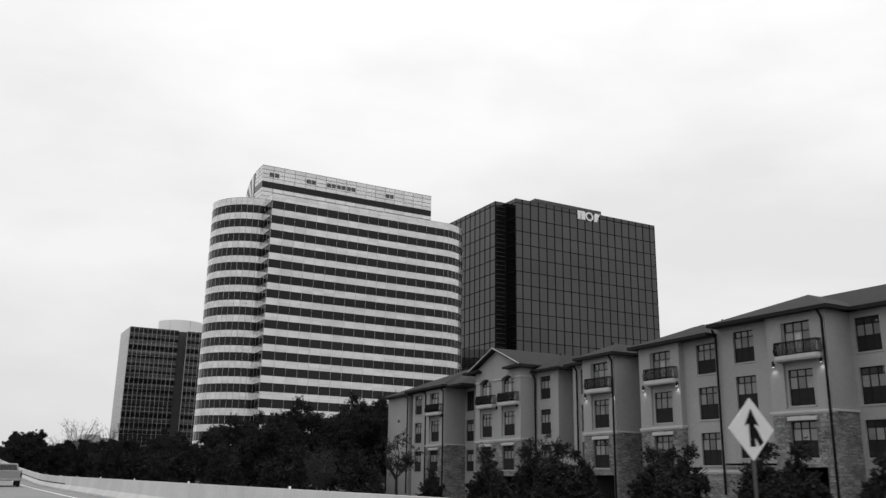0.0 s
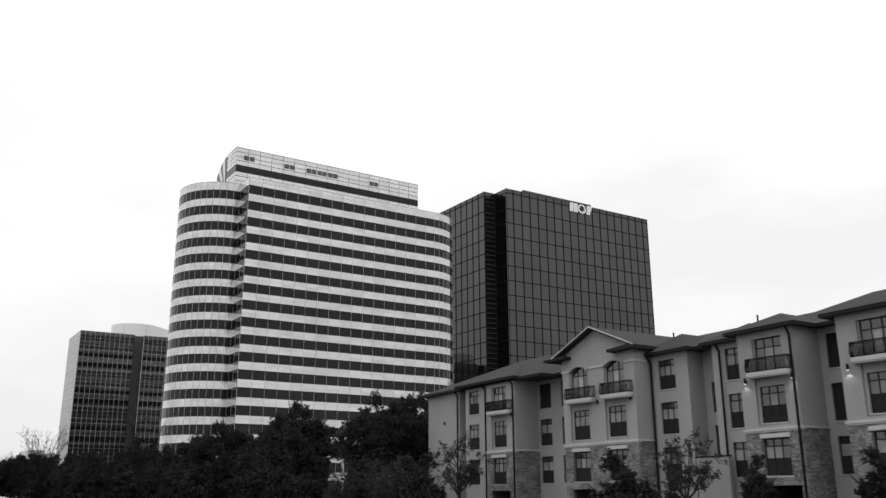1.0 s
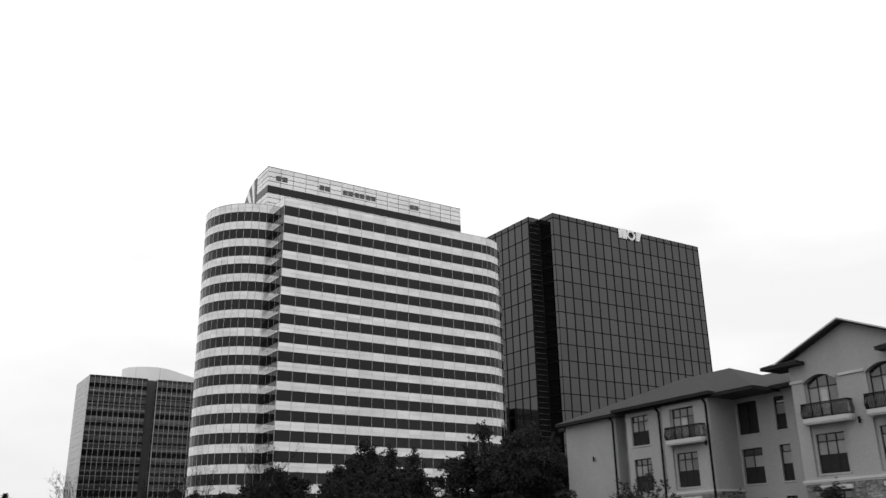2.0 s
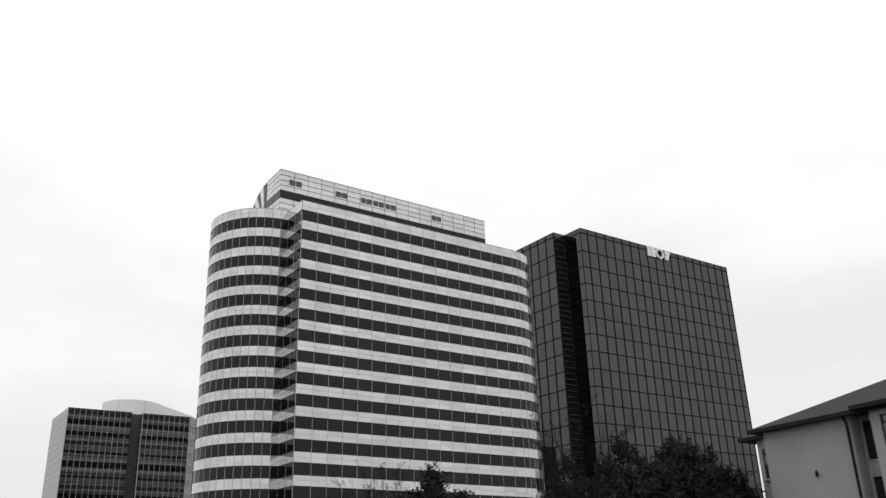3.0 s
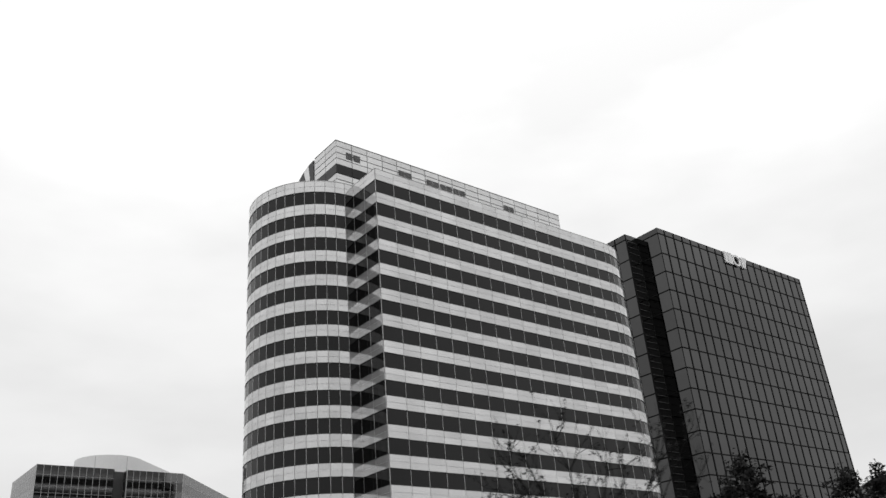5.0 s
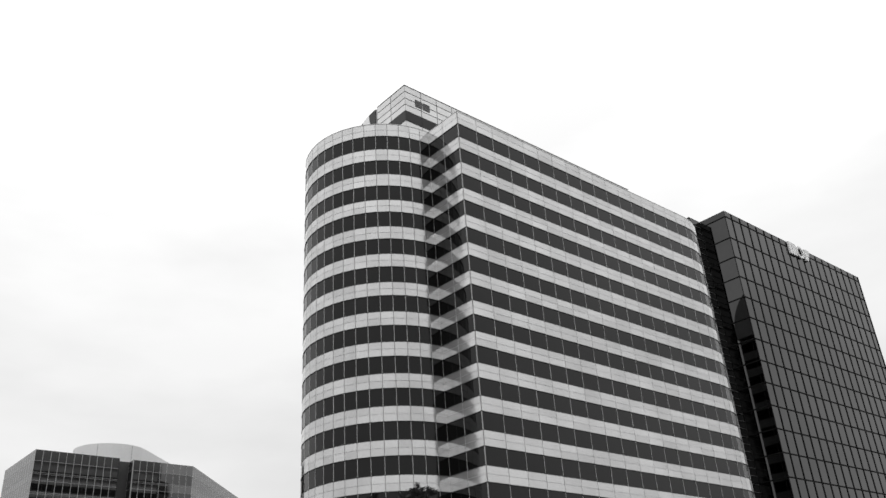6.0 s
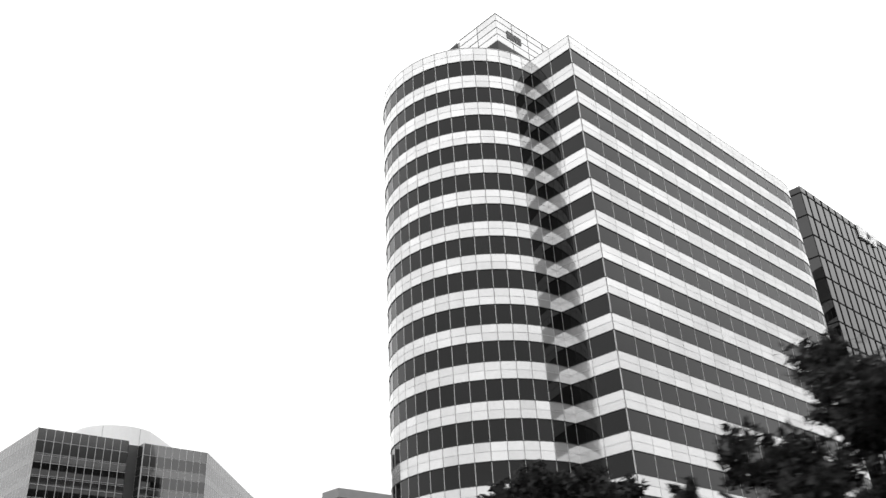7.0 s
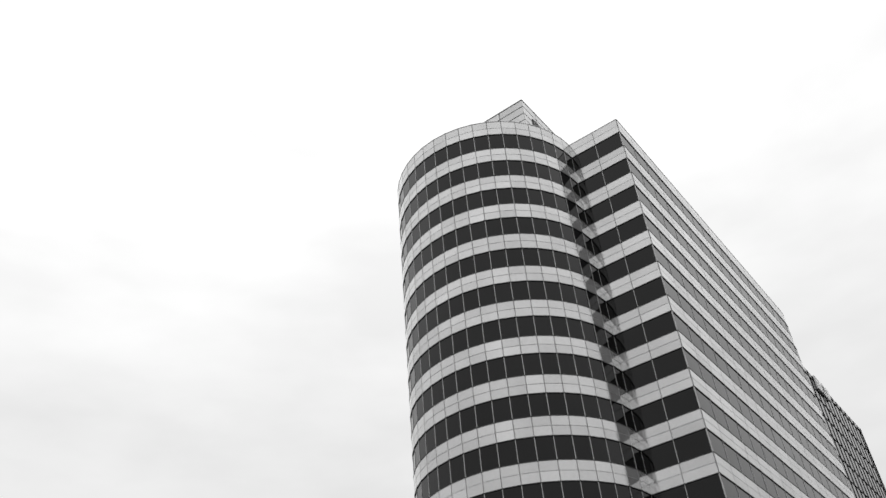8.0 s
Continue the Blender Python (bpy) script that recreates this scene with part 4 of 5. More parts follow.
# ---------------------------------------------------------------- trees
def leaf_mesh(rng, clumps, per, size, mat, spread, rise_up=0.45):
    """A crown of small leaves set along short sprigs that spread from uneven clumps."""
    blocks = []
    for c, r in clumps:
        n = int(per * (r / spread) ** 2) + 4
        k = max(5, n // 22)
        way = rng.normal(size=(k, 3)) + np.array((0, 0, rise_up))
        way /= np.linalg.norm(way, axis=1)[:, None] + 1e-9
        reach = r * rng.uniform(0.55, 1.3, size=k)
        own = rng.integers(0, k, size=n)
        q = rng.uniform(0.05, 1.0, size=n) ** 0.75
        p = np.array(c) + way[own] * (reach[own] * q)[:, None] + rng.normal(size=(n, 3)) * (r * (0.22 - 0.15 * q))[:, None]
        a = rng.normal(size=(n, 3)) + way[own] * 0.8
        a /= np.linalg.norm(a, axis=1)[:, None] + 1e-9
        b = np.cross(a, rng.normal(size=(n, 3)))
        b /= np.linalg.norm(b, axis=1)[:, None] + 1e-9
        s = (size * rng.uniform(0.6, 1.35, size=n))[:, None]
        u, w = a * s * 0.8, b * s * 0.42
        blocks.append(np.stack((p - u * 0.5 - w, p - u * 0.5 + w, p + u), axis=1).reshape(-1, 3))
    v = np.concatenate(blocks)
    me = bpy.data.meshes.new("crown")
    me.from_pydata(v.tolist(), [], np.arange(len(v)).reshape(-1, 3).tolist())
    me.materials.append(mat)
    return me


def limb(bm, rng, a, direction, length, r, depth, tips, up=0.25, shrink=0.68, fork=3, bend=0.5):
    """A limb that forks and tapers; its tips are gathered."""
    a, direction = Vector(a), Vector(direction).normalized()
    steps = 2
    for s in range(steps):
        direction = (direction + Vector(rng.normal(size=3)) * 0.12 + Vector((0, 0, up * 0.2))).normalized()
        b = a + direction * length / steps
        tube(bm, a, b, r * (1 - 0.16 * s), r * (1 - 0.16 * (s + 1)), 6 if depth > 1 else 4)
        a = b
    tips.append(a)
    if depth <= 0:
        return
    for i in range(fork):
        d = (direction + Vector(rng.normal(size=3)) * bend + Vector((0, 0, up * 0.3))).normalized()
        limb(bm, rng, a, d, length * rng.uniform(shrink - 0.1, shrink + 0.1), r * 0.62, depth - 1, tips, up, shrink, fork, bend)


def make_tree(name, seed, height, radius, trunk, leaf, per, label, mat=LEAF, clump=0.34, cone=0.0, count=64, ragged=0.22):
    rng = np.random.default_rng(seed)
    t = thing(name, (0, 0, 0), label, "tree", "roadside trees")
    bm, tips = bmesh.new(), []
    tube(bm, (0, 0, -0.4), (0.05, 0.0, trunk * 0.5), height * 0.028, height * 0.022, 9)
    tube(bm, (0.05, 0, trunk * 0.5), (0, 0.05, trunk), height * 0.022, height * 0.018, 9)
    n = 6
    for i in range(n):
        a = 6.28318 * (i + rng.uniform(-0.3, 0.3)) / n
        limb(bm, rng, (0, 0.05, trunk * rng.uniform(0.8, 1.0)), (math.cos(a), math.sin(a), rng.uniform(0.5, 1.3)), radius * 0.5, height * 0.011, 2, tips)
    limb(bm, rng, (0, 0.05, trunk), (0.1, 0, 1), (height - trunk) * 0.4, height * 0.014, 2, tips)
    part("trunk", bm, BARK, t)
    cz = (trunk + height) / 2
    hz = (height - trunk) / 2
    clumps = []
    for k in range(count):
        d = rng.normal(size=3)
        d /= np.linalg.norm(d)
        q = rng.uniform(0.3, 0.88) ** 0.7
        turn = math.atan2(d[1], d[0])
        wob = 1 + ragged * (0.6 * math.sin(3 * turn + seed) + 0.4 * math.sin(5 * turn + 4 * d[2] + 2 * seed)) * (1 - 0.6 * abs(d[2]))
        wob *= 1 - cone * (0.5 + 0.5 * d[2] * q)
        c = (d[0] * radius * q * wob, d[1] * radius * q * wob, cz + d[2] * hz * q * (1 + 0.5 * ragged * math.sin(2 * turn + 1.7 * seed)))
        clumps.append((c, radius * clump * rng.uniform(0.45, 1.1)))
    for tip in tips:
        if rng.uniform() < 0.25:
            clumps.append((tuple(tip), radius * clump * 0.5))
    tagged(part("crown", leaf_mesh(rng, clumps, per, leaf, mat, radius * clump), None, t), kind="stuff")
    return t


def bare_tree(name, seed, height, label, spread=0.24, stems=11, tufts=0.6, twigs=4, deep=1):
    """A thin winter tree: stems that arch out of a short trunk, with twigs and a few tufts of old leaves."""
    rng = np.random.default_rng(seed)
    t = thing(name, (0, 0, 0), label, "tree", "bare young trees")
    bm = bmesh.new()
    fork = height * 0.26
    tube(bm, (0, 0, -0.4), (0.02, 0, fork * 0.6), height * 0.010, height * 0.008, 8)
    tube(bm, (0.02, 0, fork * 0.6), (0, 0.02, fork + 0.05), height * 0.008, height * 0.006, 8)
    part("trunk", bm, TWIG, t)
    clumps = []
    for i in range(stems):
        a = 6.28318 * (i + rng.uniform(-0.35, 0.35)) / stems
        side = Vector((math.cos(a), math.sin(a), 0))
        reach = height * spread * rng.uniform(0.45, 1.0)
        tall = (height - fork) * rng.uniform(0.82, 1.0)
        bm = bmesh.new()
        last, r = Vector((0, 0, fork * rng.uniform(0.75, 1.0))), height * 0.0034
        steps = 8
        for k in range(1, steps + 1):
            q = k / steps
            here = side * reach * q ** 1.5 + Vector((0, 0, fork + tall * (q - 0.12 * q * q) / 0.88)) + Vector(rng.normal(size=3)) * 0.05
            tube(bm, last, here, r * (1.08 - 0.8 * (q - 1 / steps)), r * (1.08 - 0.8 * q), 5)
            if k > 2:
                for j in range(twigs):
                    d = ((here - last).normalized() + Vector(rng.normal(size=3)) * 0.5 + side * 0.25).normalized()
                    tips = []
                    limb(bm, rng, here, d, height * 0.05 * rng.uniform(0.6, 1.3), r * 0.34, deep, tips, 0.5, 0.7, 2, 0.4)
                    for tip in tips:
                        if rng.uniform() < tufts * 0.5:
                            clumps.append((tuple(tip), height * 0.007 * rng.uniform(0.6, 1.6)))
            if k > 4 and rng.uniform() < tufts:
                clumps.append((tuple(here), height * 0.010 * rng.uniform(0.7, 1.6)))
            last = here
        part("branch", bm, TWIG, t)
    tagged(part("dry_foliage", leaf_mesh(rng, clumps, 14, height * 0.004, LEAF, height * 0.01), None, t, "dark dry tufts of leaves"), kind="stuff")
    return t


def stand(kind, x, y, height, base, turn, z=0.0, wide=1.0):
    s = height / base
    return copy_thing(kind, Matrix.Translation((x, y, z)) @ Matrix.Rotation(turn, 4, "Z") @ Matrix.Diagonal((s * wide, s * wide, s, 1)))


oak = make_tree("oak_tree", 3, 13.0, 5.2, 2.6, 0.19, 760, "dark evergreen oak tree with a dense uneven crown", clump=0.24, count=120, ragged=0.38)
oak.matrix_basis = Matrix.Translation((53.0, 108.3, 0)) @ Matrix.Diagonal((0.94, 0.94, 0.93, 1))
oak_b = make_tree("oak_tree", 11, 12.0, 5.0, 2.2, 0.19, 760, "dark evergreen oak tree with a broad ragged crown", clump=0.24, count=120, ragged=0.42)
oak_b.matrix_basis = Matrix.Translation((50.5, 137.0, -0.4))
oak_far = make_tree("oak_tree", 17, 9.2, 3.9, 1.8, 0.24, 300, "dark evergreen oak tree far along the embankment", clump=0.24, count=110, ragged=0.4)
oak_far.matrix_basis = Matrix.Translation((41.0, 233.0, 0))
street = make_tree("street_tree", 5, 9.0, 3.4, 2.4, 0.10, 760, "dark leafy street tree standing beside the highway", clump=0.16, cone=0.4, count=150)
street.matrix_basis = Matrix.Translation((12.9, 151.3, -0.5))
street_b = make_tree("street_tree", 19, 9.5, 3.7, 2.3, 0.10, 700, "dark leafy street tree with loose open crown", clump=0.15, cone=0.4, count=150)
street_b.matrix_basis = Matrix.Translation((12.6, 165.1, 0.0)) @ Matrix.Diagonal((0.97, 0.97, 0.955, 1))
shrub = make_tree("evergreen_shrub", 23, 4.6, 1.7, 0.5, 0.10, 600, "dark ragged evergreen shrub on the embankment", clump=0.30, cone=0.55, count=44)
shrub.matrix_basis = Matrix.Translation((26.5, 118.0, 0))
young = make_tree("young_tree", 31, 5.2, 1.7, 1.6, 0.08, 110, "young thin tree with pale sparse leaves", LEAF_PALE, clump=0.3)
young.matrix_basis = Matrix.Translation((33.0, 73.0, 0))
bare = bare_tree("bare_tree", 41, 8.0, "bare winter tree with thin arching branches and few tufts")
bare.matrix_basis = Matrix.Translation((18.5, 83.7, 0)) @ Matrix.Diagonal((0.72, 0.72, 0.95, 1))
brush = bare_tree("bare_tree", 43, 8.0, "bushy winter tree with a dense fan of fine twigs", 0.3, 15, 0.6, 4, 2)
brush.matrix_basis = Matrix.Translation((18.5, 128.4, 0)) @ Matrix.Rotation(0.9, 4, "Z") @ Matrix.Diagonal((1.12, 1.12, 1.1, 1))
thicket = make_tree("evergreen_shrub", 29, 4.6, 1.8, 0.5, 0.15, 260, "dark ragged evergreen undergrowth between the trees", clump=0.34, cone=0.5, count=40)
thicket.matrix_basis = Matrix.Translation((38.0, 98.0, 0))

place = random.Random(12)
# oaks between the houses and the towers
for x, y, h in ((56.8, 116.2, 13.9), (37.0, 102.5, 9.8), (59.2, 150.0, 15.5), (44.5, 128.0, 9.4), (47.0, 154.0, 12.6), (38.0, 163.0, 10.0), (49.0, 172.0, 11.0), (33.0, 182.0, 9.2), (43.0, 192.0, 10.2),
                (66.0, 176.0, 9.5), (78.0, 186.0, 9.0), (29.0, 204.0, 9.6), (39.0, 216.0, 10.2), (26.0, 232.0, 9.2), (35.0, 248.0, 10.0), (22.0, 262.0, 9.0),
                (31.0, 285.0, 10.0), (20.0, 305.0, 9.4), (42.0, 300.0, 10.0), (27.0, 335.0, 10.5), (17.0, 360.0, 9.6)):
    kind, base = place.choice((oak, oak_b)), 12.5
    if y > 170:
        kind, base = oak_far, 9.5
    stand(kind, x, y, h, base, place.uniform(0, 6.28), 0.0, place.uniform(0.95, 1.2))
stand(oak_b, 60.0, 113.6, 13.5, 12.5, 1.9, 0.0, 0.75)
stand(oak_b, 62.5, 119.6, 14.5, 12.5, 4.1, 0.0, 0.85)
# street trees by the highway
stand(street_b, 14.7, 154.4, 9.4, 9.2, 2.6, 0.0, 0.82)
for x, y, h in ((12.4, 159.2, 8.1), (12.6, 162.2, 9.2), (15.1, 172.4, 9.6), (19.0, 158.5, 7.2), (21.0, 170.5, 8.2), (17.5, 178.0, 7.2)):
    stand(place.choice((street, street_b)), x, y, h, 9.2, place.uniform(0, 6.28), 0.0, 1.1)
# shrubs and small trees below the embankment
for x, y, h in ((24.0, 9.5, 3.5), (27.0, 14.5, 3.9), (30.5, 19.0, 4.1), (25.5, 19.5, 3.8), (33.0, 25.5, 4.2), (37.0, 31.0, 4.3), (29.5, 33.0, 4.2), (39.0, 41.0, 4.4), (41.0, 49.0, 4.4), (20.0, 22.0, 3.7), (27.0, 27.5, 4.2), (23.0, 40.0, 3.9), (30.0, 44.5, 3.1), (21.5, 50.0, 4.2), (26.0, 58.5, 4.4), (22.0, 66.0, 4.6),
                (25.0, 76.0, 4.9), (21.0, 84.0, 5.2), (29.0, 90.0, 5.4), (24.0, 98.0, 5.6), (34.0, 101.0, 6.4), (20.0, 108.0, 5.8), (28.0, 113.0, 6.6),
                (36.0, 118.0, 7.6), (22.0, 122.0, 6.2), (29.0, 131.0, 7.2), (20.0, 138.0, 6.4), (36.0, 140.0, 8.2), (25.0, 147.0, 6.8)):
    stand(shrub, x, y, h, 4.6, place.uniform(0, 6.28), 0.0, place.uniform(0.85, 1.25))
# undergrowth that fills the belt between the crowns
fill = random.Random(44)
for i in range(44):
    y = 96.0 + 5.2 * i + fill.uniform(-2, 2)
    x = fill.uniform(24.0, 46.0) - max(0.0, (y - 190.0) * 0.06)
    stand(thicket, x, y, min(7.6, 4.4 + 0.035 * (y - 96.0)) * fill.uniform(0.85, 1.05), 4.6, fill.uniform(0, 6.28), 0.0, fill.uniform(1.3, 1.9))
for x, y, h in ((46.5, 97.0, 5.6), (50.0, 101.5, 6.4), (43.0, 93.0, 5.0), (47.0, 104.0, 6.4)):
    stand(thicket, x, y, h, 4.6, fill.uniform(0, 6.28), 0.0, 1.3)
for x, y, h in ((48.9, 88.2, 7.8), (51.0, 62.5, 6.8), (31.0, 66.5, 4.8), (36.0, 80.0, 5.2), (38.0, 91.0, 5.2)):
    stand(young, x, y, h, 5.2, place.uniform(0, 6.28))
stand(bare, 26.3, 300.0, 11.6, 8.0, 0.7, 0.0, 1.9)
stand(bare, 32.6, 300.0, 12.8, 8.0, 2.1, 0.0, 1.8)
for x, y, h, wide in ((18.5, 93.5, 7.7, 1.05), (18.5, 103.1, 7.4, 0.95)):
    stand(bare, x, y, h, 8.0, place.uniform(0, 6.28), 0.0, wide)


# ---------------------------------------------------------------- merge sign
def merge_sign():
    x, y, z, r = 18.0, 8.3, 3.87, 0.66
    t = thing("merge_sign", (x, y, 0), "pale diamond traffic sign with black merge arrow on a post", "traffic sign")
    m = Matrix.Translation((x, y, z)) @ Matrix.Rotation(radians(-2), 4, "Z")

    def plate(pts, d0, d1):
        bm = bmesh.new()
        a = [bm.verts.new((u, d0, w)) for u, w in pts]
        b = [bm.verts.new((u, d1, w)) for u, w in pts]
        bm.faces.new(a)
        bm.faces.new(b[::-1])
        for i in range(len(pts)):
            bm.faces.new((a[i], b[i], b[(i + 1) % len(pts)], a[(i + 1) % len(pts)]))
        bmesh.ops.recalc_face_normals(bm, faces=bm.faces[:])
        return bm

    k = 0.05
    diamond = [(0, -r), (k, -r + k), (r - k, -k), (r, 0), (r - k, k), (k, r - k), (0, r), (-k, r - k), (-r + k, k), (-r, 0), (-r + k, -k), (-k, -r + k)]
    face = part("face", mesh_from(plate(diamond, 0, 0.01), SIGN_FACE), None, t, at=m)
    arrow = [(-0.075, -0.36), (0.075, -0.36), (0.075, 0.12), (0.2, 0.07), (0.0, 0.43), (-0.2, 0.07), (-0.075, 0.12)]
    part("arrow", mesh_from(plate(arrow, -0.012, -0.004), SIGN_BLACK), None, face, "black arrow", at=m)
    part("side_arrow", mesh_from(plate([(0.07, 0.08), (0.07, -0.14), (0.2, -0.35), (0.31, -0.27), (0.15, -0.01)], -0.012, -0.004), SIGN_BLACK), None, face, "black merging stroke", at=m)
    bm = bmesh.new()
    tube(bm, (x + 0.05, y + 0.05, -0.3), (x + 0.05, y + 0.05, z + 0.4), 0.035)
    part("post", bm, material("weathered_post", 0.06, 0.10, 2.0, rough=0.6, metal=0.4), t)


merge_sign()


# ---------------------------------------------------------------- pickup truck on the highway
def pickup():
    x, y = 7.0, 69.5
    z = road_z(y)
    paint = material("pale_truck_paint", 0.20, 0.25, 0.6, rough=0.35)
    tyre_m = material("tyre_rubber", 0.012, 0.02, 2.0, rough=0.85)
    t = thing("pickup_truck", (x, y, z), "pale pickup truck driving ahead on the highway", "car")
    bm = bmesh.new()
    box(bm, -0.95, 0.95, 0.0, 5.4, 0.5, 1.05)
    bevel(bm, 0.08, 2)
    part("body", mesh_from(bm, paint), None, t, at=Matrix.Translation((x, y, z)))
    bm = bmesh.new()
    for a, b in ((-0.93, -0.86), (0.86, 0.93)):
        box(bm, a, b, 0.05, 2.1, 1.03, 1.22)
    bevel(bm, 0.02)
    part("bed_side", mesh_from(bm, paint), None, t, at=Matrix.Translation((x, y, z)))
    bm = bmesh.new()
    box(bm, -0.93, 0.93, -0.04, 0.04, 0.62, 1.22)
    bevel(bm, 0.025)
    part("tailgate", mesh_from(bm, paint), None, t, at=Matrix.Translation((x, y, z)))
    bm = bmesh.new()
    box(bm, -0.95, 0.95, -0.16, -0.02, 0.45, 0.62)
    bevel(bm, 0.03)
    part("bumper", mesh_from(bm, STEEL), None, t, at=Matrix.Translation((x, y, z)))
    bm = bmesh.new()
    low = [(-0.88, 2.15), (0.88, 2.15), (0.88, 4.2), (-0.88, 4.2)]
    top = [(-0.72, 2.4), (0.72, 2.4), (0.72, 3.5), (-0.72, 3.5)]
    a = [bm.verts.new((u, w, 1.04)) for u, w in low]
    b = [bm.verts.new((u, w, 1.74)) for u, w in top]
    for i in range(4):
        bm.faces.new((a[i], a[(i + 1) % 4], b[(i + 1) % 4], b[i]))
    bm.faces.new(b)
    bm.faces.new(a[::-1])
    bevel(bm, 0.05)
    cab = part("cab", mesh_from(bm, paint), None, t, at=Matrix.Translation((x, y, z)))
    bm = bmesh.new()
    v = [bm.verts.new(p) for p in ((-0.72, 2.17, 1.14), (0.72, 2.17, 1.14), (0.62, 2.345, 1.64), (-0.62, 2.345, 1.64))]
    bm.faces.new(v)
    bmesh.ops.solidify(bm, geom=bm.faces[:], thickness=0.03)
    part("rear_window", mesh_from(bm, ROOM_GLASS), None, cab, at=Matrix.Translation((x, y, z)))
    for sx in (-0.8, 0.8):
        bm = bmesh.new()
        box(bm, sx * 1.11 - 0.06, sx * 1.11 + 0.06, -0.05, 0.02, 0.72, 1.05)
        part("tail_light", mesh_from(bevel(bm, 0.015), SIGN_BLACK), None, t, at=Matrix.Translation((x, y, z)))
        for yy in (1.1, 4.4):
            bm = bmesh.new()
            tube(bm, (-0.13, 0, 0), (0.13, 0, 0), 0.38, sides=20)
            bevel(bm, 0.03)
            wheel = part("wheel", mesh_from(bm, tyre_m), None, t, at=Matrix.Translation((x + sx, y + yy, z + 0.38)))
            bm = bmesh.new()
            tube(bm, (0.12 * (1 if sx > 0 else -1), 0, 0), (0.145 * (1 if sx > 0 else -1), 0, 0), 0.22, sides=16)
            part("rim", mesh_from(bm, STEEL), None, wheel, at=Matrix.Translation((x + sx, y + yy, z + 0.38)))


pickup()


# ---------------------------------------------------------------- lower buildings round about
def banded_block(name, label, outline, z1, floors, band, glass_m, wall_m):
    t = thing(name, (outline[0][0], outline[0][1], 0), label, "building")
    cx, cy = sum(p[0] for p in outline) / len(outline), sum(p[1] for p in outline) / len(outline)
    bm = bmesh.new()
    prism(bm, [(cx + (x - cx) * 0.985, cy + (y - cy) * 0.985) for x, y in outline], 0, z1 - 0.4)
    part("glazing", bm, glass_m, t)
    h = z1 / floors
    for i in range(floors):
        bm = bmesh.new()
        z = z1 - h * i
        prism(bm, outline, z - band, z)
        part("wall_band", bm, wall_m, t)
    return t


def bank_building():
    """A square block set at an angle to the road: dark window strips between pale bands and ledges."""
    corner = Vector((241.7, 216.3, 0))
    back, along = Vector((0.719, 0.695, 0)), Vector((0.707, -0.707, 0))
    top = 43.8
    t = thing("bank_building", corner, "office building with pale bands and dark window strips beyond the trees", "building")

    def ring(name, z0, z1, proud, mat, label=""):
        pts = [corner - (back + along) * proud, corner + along * (48 + proud) - back * proud,
               corner + along * (48 + proud) + back * (62 + proud), corner + back * (62 + proud) - along * proud]
        bm = bmesh.new()
        prism(bm, [(p.x, p.y) for p in pts], z0, z1)
        return part(name, bm, mat, t, label)

    ring("glazing", 0, top - 0.5, -0.12, GLASS_DARK, "dark strip windows")
    ring("parapet", top - 1.55, top, 0.0, PARAPET, "dark grey parapet")
    ring("ledge", top - 2.2, top - 1.56, 0.3, BANK_PANEL)
    z = top - 5.9
    ring("ledge", z - 0.6, z, 0.35, BANK_PANEL)
    z -= 2.0
    while z > 3:
        ring("wall_band", z - 2.4, z, 0.0, BANK_PANEL)
        z -= 4.15
    for run, start, out in ((along, 2.0, -back), (back, 7.0, -along)):
        banner = thing("bank_sign", corner + run * start + Vector((0, 0, top - 1.5)), "dark name board with pale lettering along the parapet", "sign", "signs on the parapet")
        ang = math.atan2(run.y, run.x) if run is along else math.atan2(-run.y, -run.x)
        length = 15.4
        first = start if run is along else start + length
        m = Matrix.Translation(corner + run * first + out * 0.02 + Vector((0, 0, top - 1.5))) @ Matrix.Rotation(ang, 4, "Z")
        bm = bmesh.new()
        box(bm, 0.0, length, -0.2, 0.0, 0.1, 1.45)
        board = part("board", mesh_from(bevel(bm, 0.03), BLACK_METAL), None, banner, at=m)
        u = 0.4
        for w in (0.9, 0.0, 0.85, 0.7, 0.95, 0.95, 0.7, 0.7, 0.3, 0.5, 0.7, 0.85, 0.7, 0.7, 0.7):
            if w:
                bm = bmesh.new()
                box(bm, u, u + w * 0.72, -0.28, -0.205, 0.45, 1.1 if w in (0.85, 0.5, 0.9) else 0.9)
                part("letter_bar", mesh_from(bm, LETTER_WHITE), None, board, at=m)
            u += w * 0.9 + 0.38


bank_building()

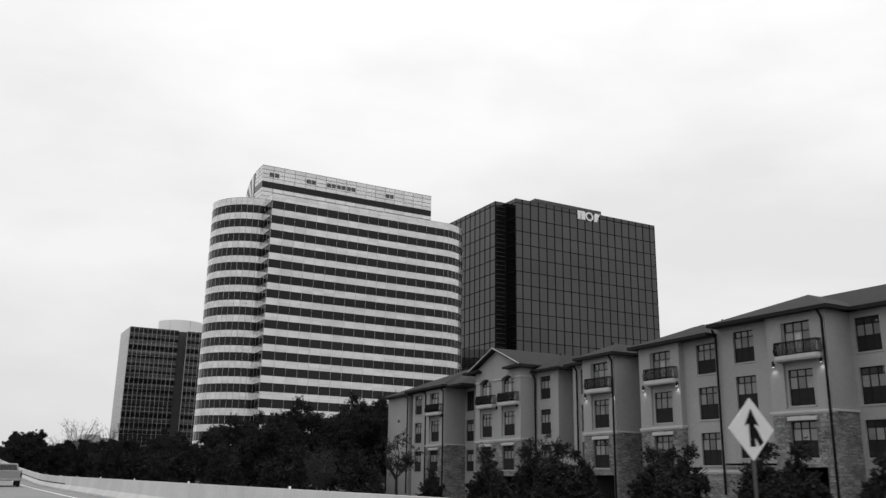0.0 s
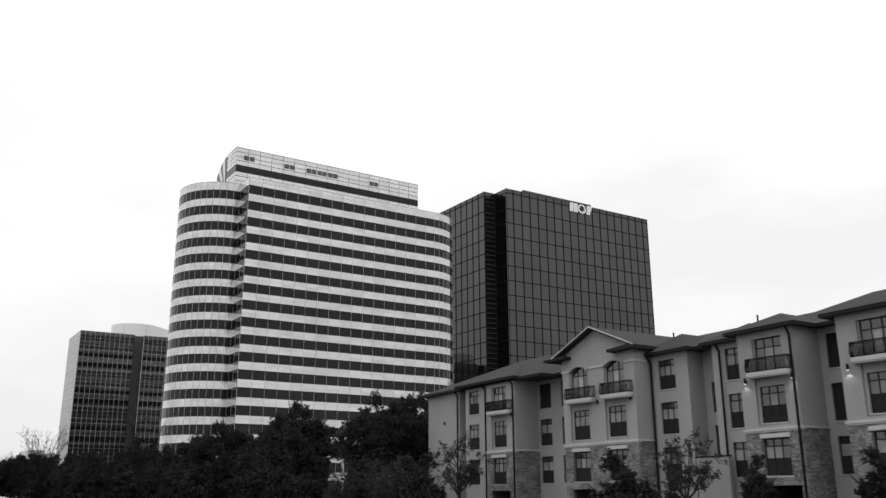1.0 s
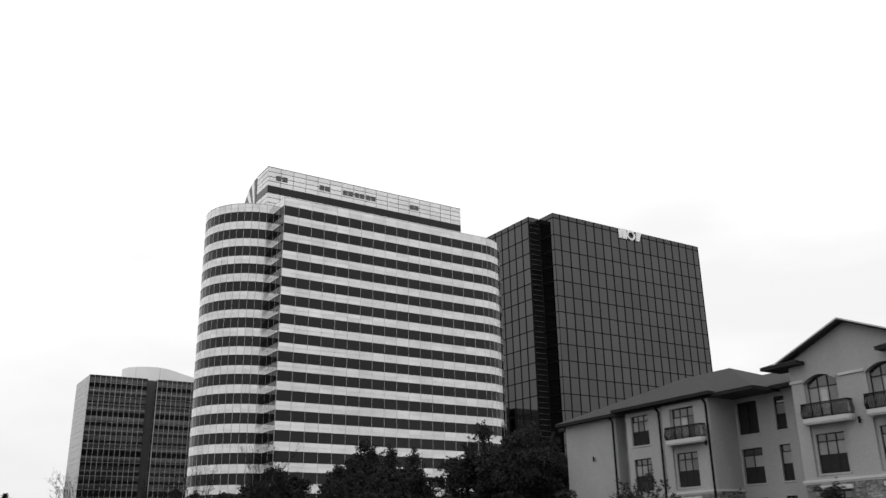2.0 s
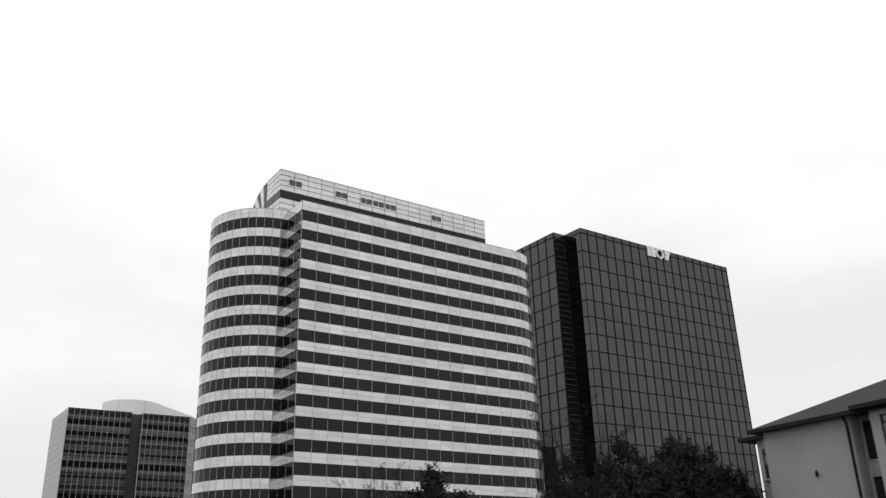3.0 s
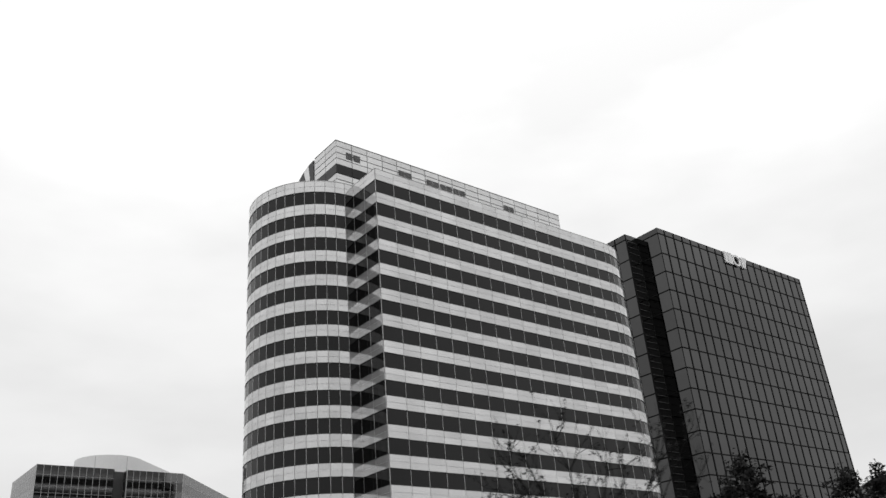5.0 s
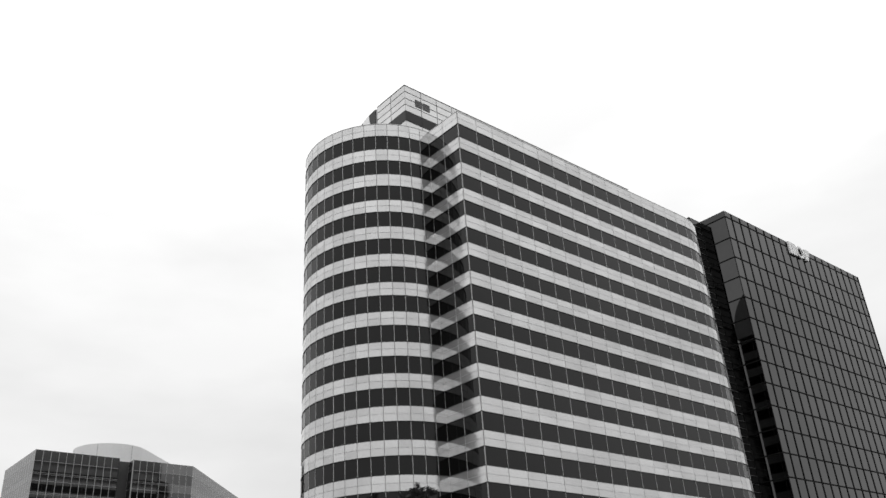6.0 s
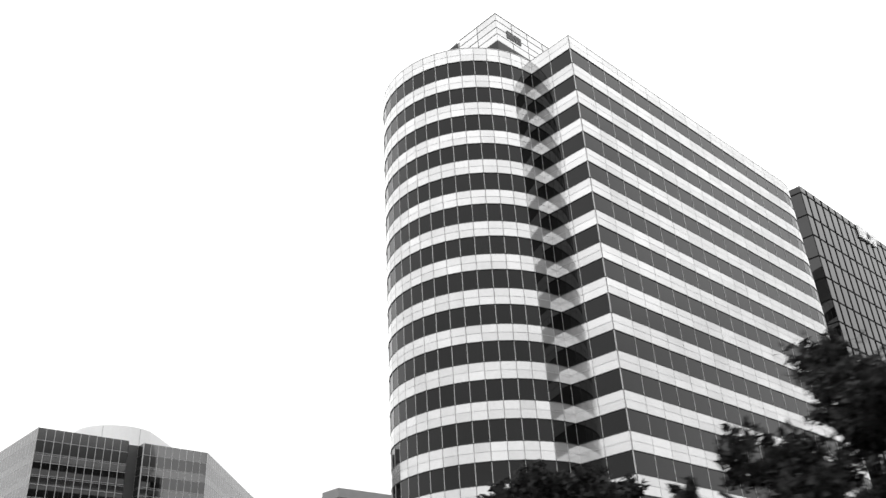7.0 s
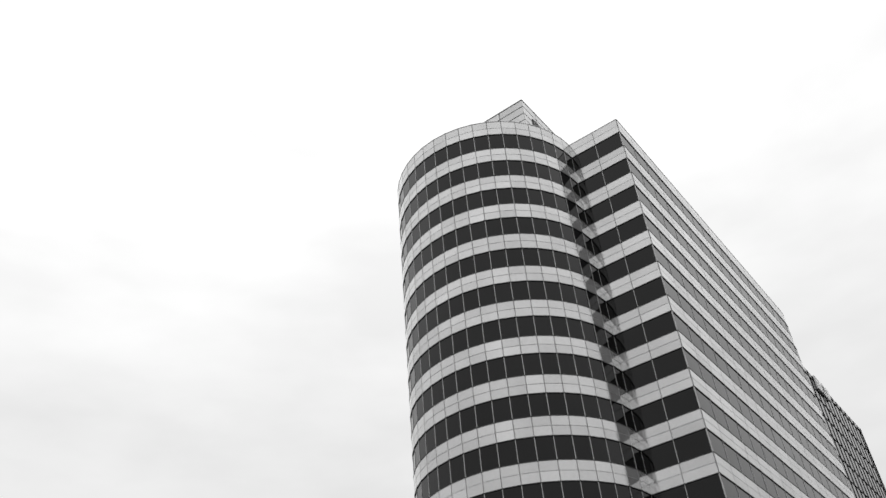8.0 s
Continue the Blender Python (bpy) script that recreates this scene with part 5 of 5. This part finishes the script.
banded_block("far_office", "grey office block seen beyond the striped tower", [(188.0, 414.0), (217.0, 414.0), (217.0, 424.0), (188.0, 424.0)], 74.6, 17, 3.3, BLUE_GLASS, FAR_WALL)
banded_block("far_office_annex", "lower grey annex beside the far office block", [(182.5, 416.0), (187.9, 416.0), (187.9, 424.0), (182.5, 424.0)], 71.0, 16, 3.3, BLUE_GLASS, FAR_WALL)
banded_block("distant_block", "small grey flat-roofed building beyond the trees", [(51.1, 400.0), (57.2, 400.0), (57.2, 425.0), (51.1, 425.0)], 17.0, 4, 4.2, BLUE_GLASS, PALE_PANEL)
banded_block("distant_annex", "low grey annex beyond the trees", [(57.25, 402.0), (63.5, 402.0), (63.5, 425.0), (57.25, 425.0)], 15.8, 4, 1.6, BLUE_GLASS, PALE_PANEL)
banded_block("distant_annex", "low grey flat-roofed wing beyond the trees", [(46.0, 402.0), (51.05, 402.0), (51.05, 425.0), (46.0, 425.0)], 14.2, 4, 3.5, BLUE_GLASS, PALE_PANEL)

t = thing("entrance_canopy", (84, 192, 0), "pale sloping canopy roof at the tower entrance", "canopy")
bm = bmesh.new()
v = [bm.verts.new(p) for p in ((80.0, 190.0, 11.9), (94.0, 190.0, 13.9), (94.0, 204.5, 13.9), (80.0, 204.5, 11.9), (80.0, 190.0, 11.3), (94.0, 190.0, 11.3), (94.0, 204.5, 11.3), (80.0, 204.5, 11.3))]
for f in ((0, 1, 2, 3), (7, 6, 5, 4), (0, 4, 5, 1), (1, 5, 6, 2), (2, 6, 7, 3), (3, 7, 4, 0)):
    bm.faces.new([v[i] for i in f])
part("roof", bm, PALE_PANEL, t)
for x in (81.0, 87.0, 93.0):
    bm = bmesh.new()
    tube(bm, (x, 190.8, 0), (x, 190.8, 11.4), 0.3, sides=12)
    part("column", bm, CONCRETE, t)

# distant woods along the horizon
rng = np.random.default_rng(77)
clumps = []
for i in range(520):
    y = rng.uniform(330, 1100)
    x = rng.uniform(-160, 120) if y > 450 else rng.uniform(12, 45)
    h = rng.uniform(5, 8.5) + (y - 330) * 0.004
    for k in range(2):
        clumps.append(((x + rng.uniform(-3, 3), y + rng.uniform(-3, 3), h * rng.uniform(0.35, 0.8)), rng.uniform(2.4, 4.2)))
woods = part("woods", leaf_mesh(rng, clumps, 42, 1.1, LEAF, 3.4), None)
tagged(woods, "dark distant belt of trees along the horizon", "trees", kind="stuff")
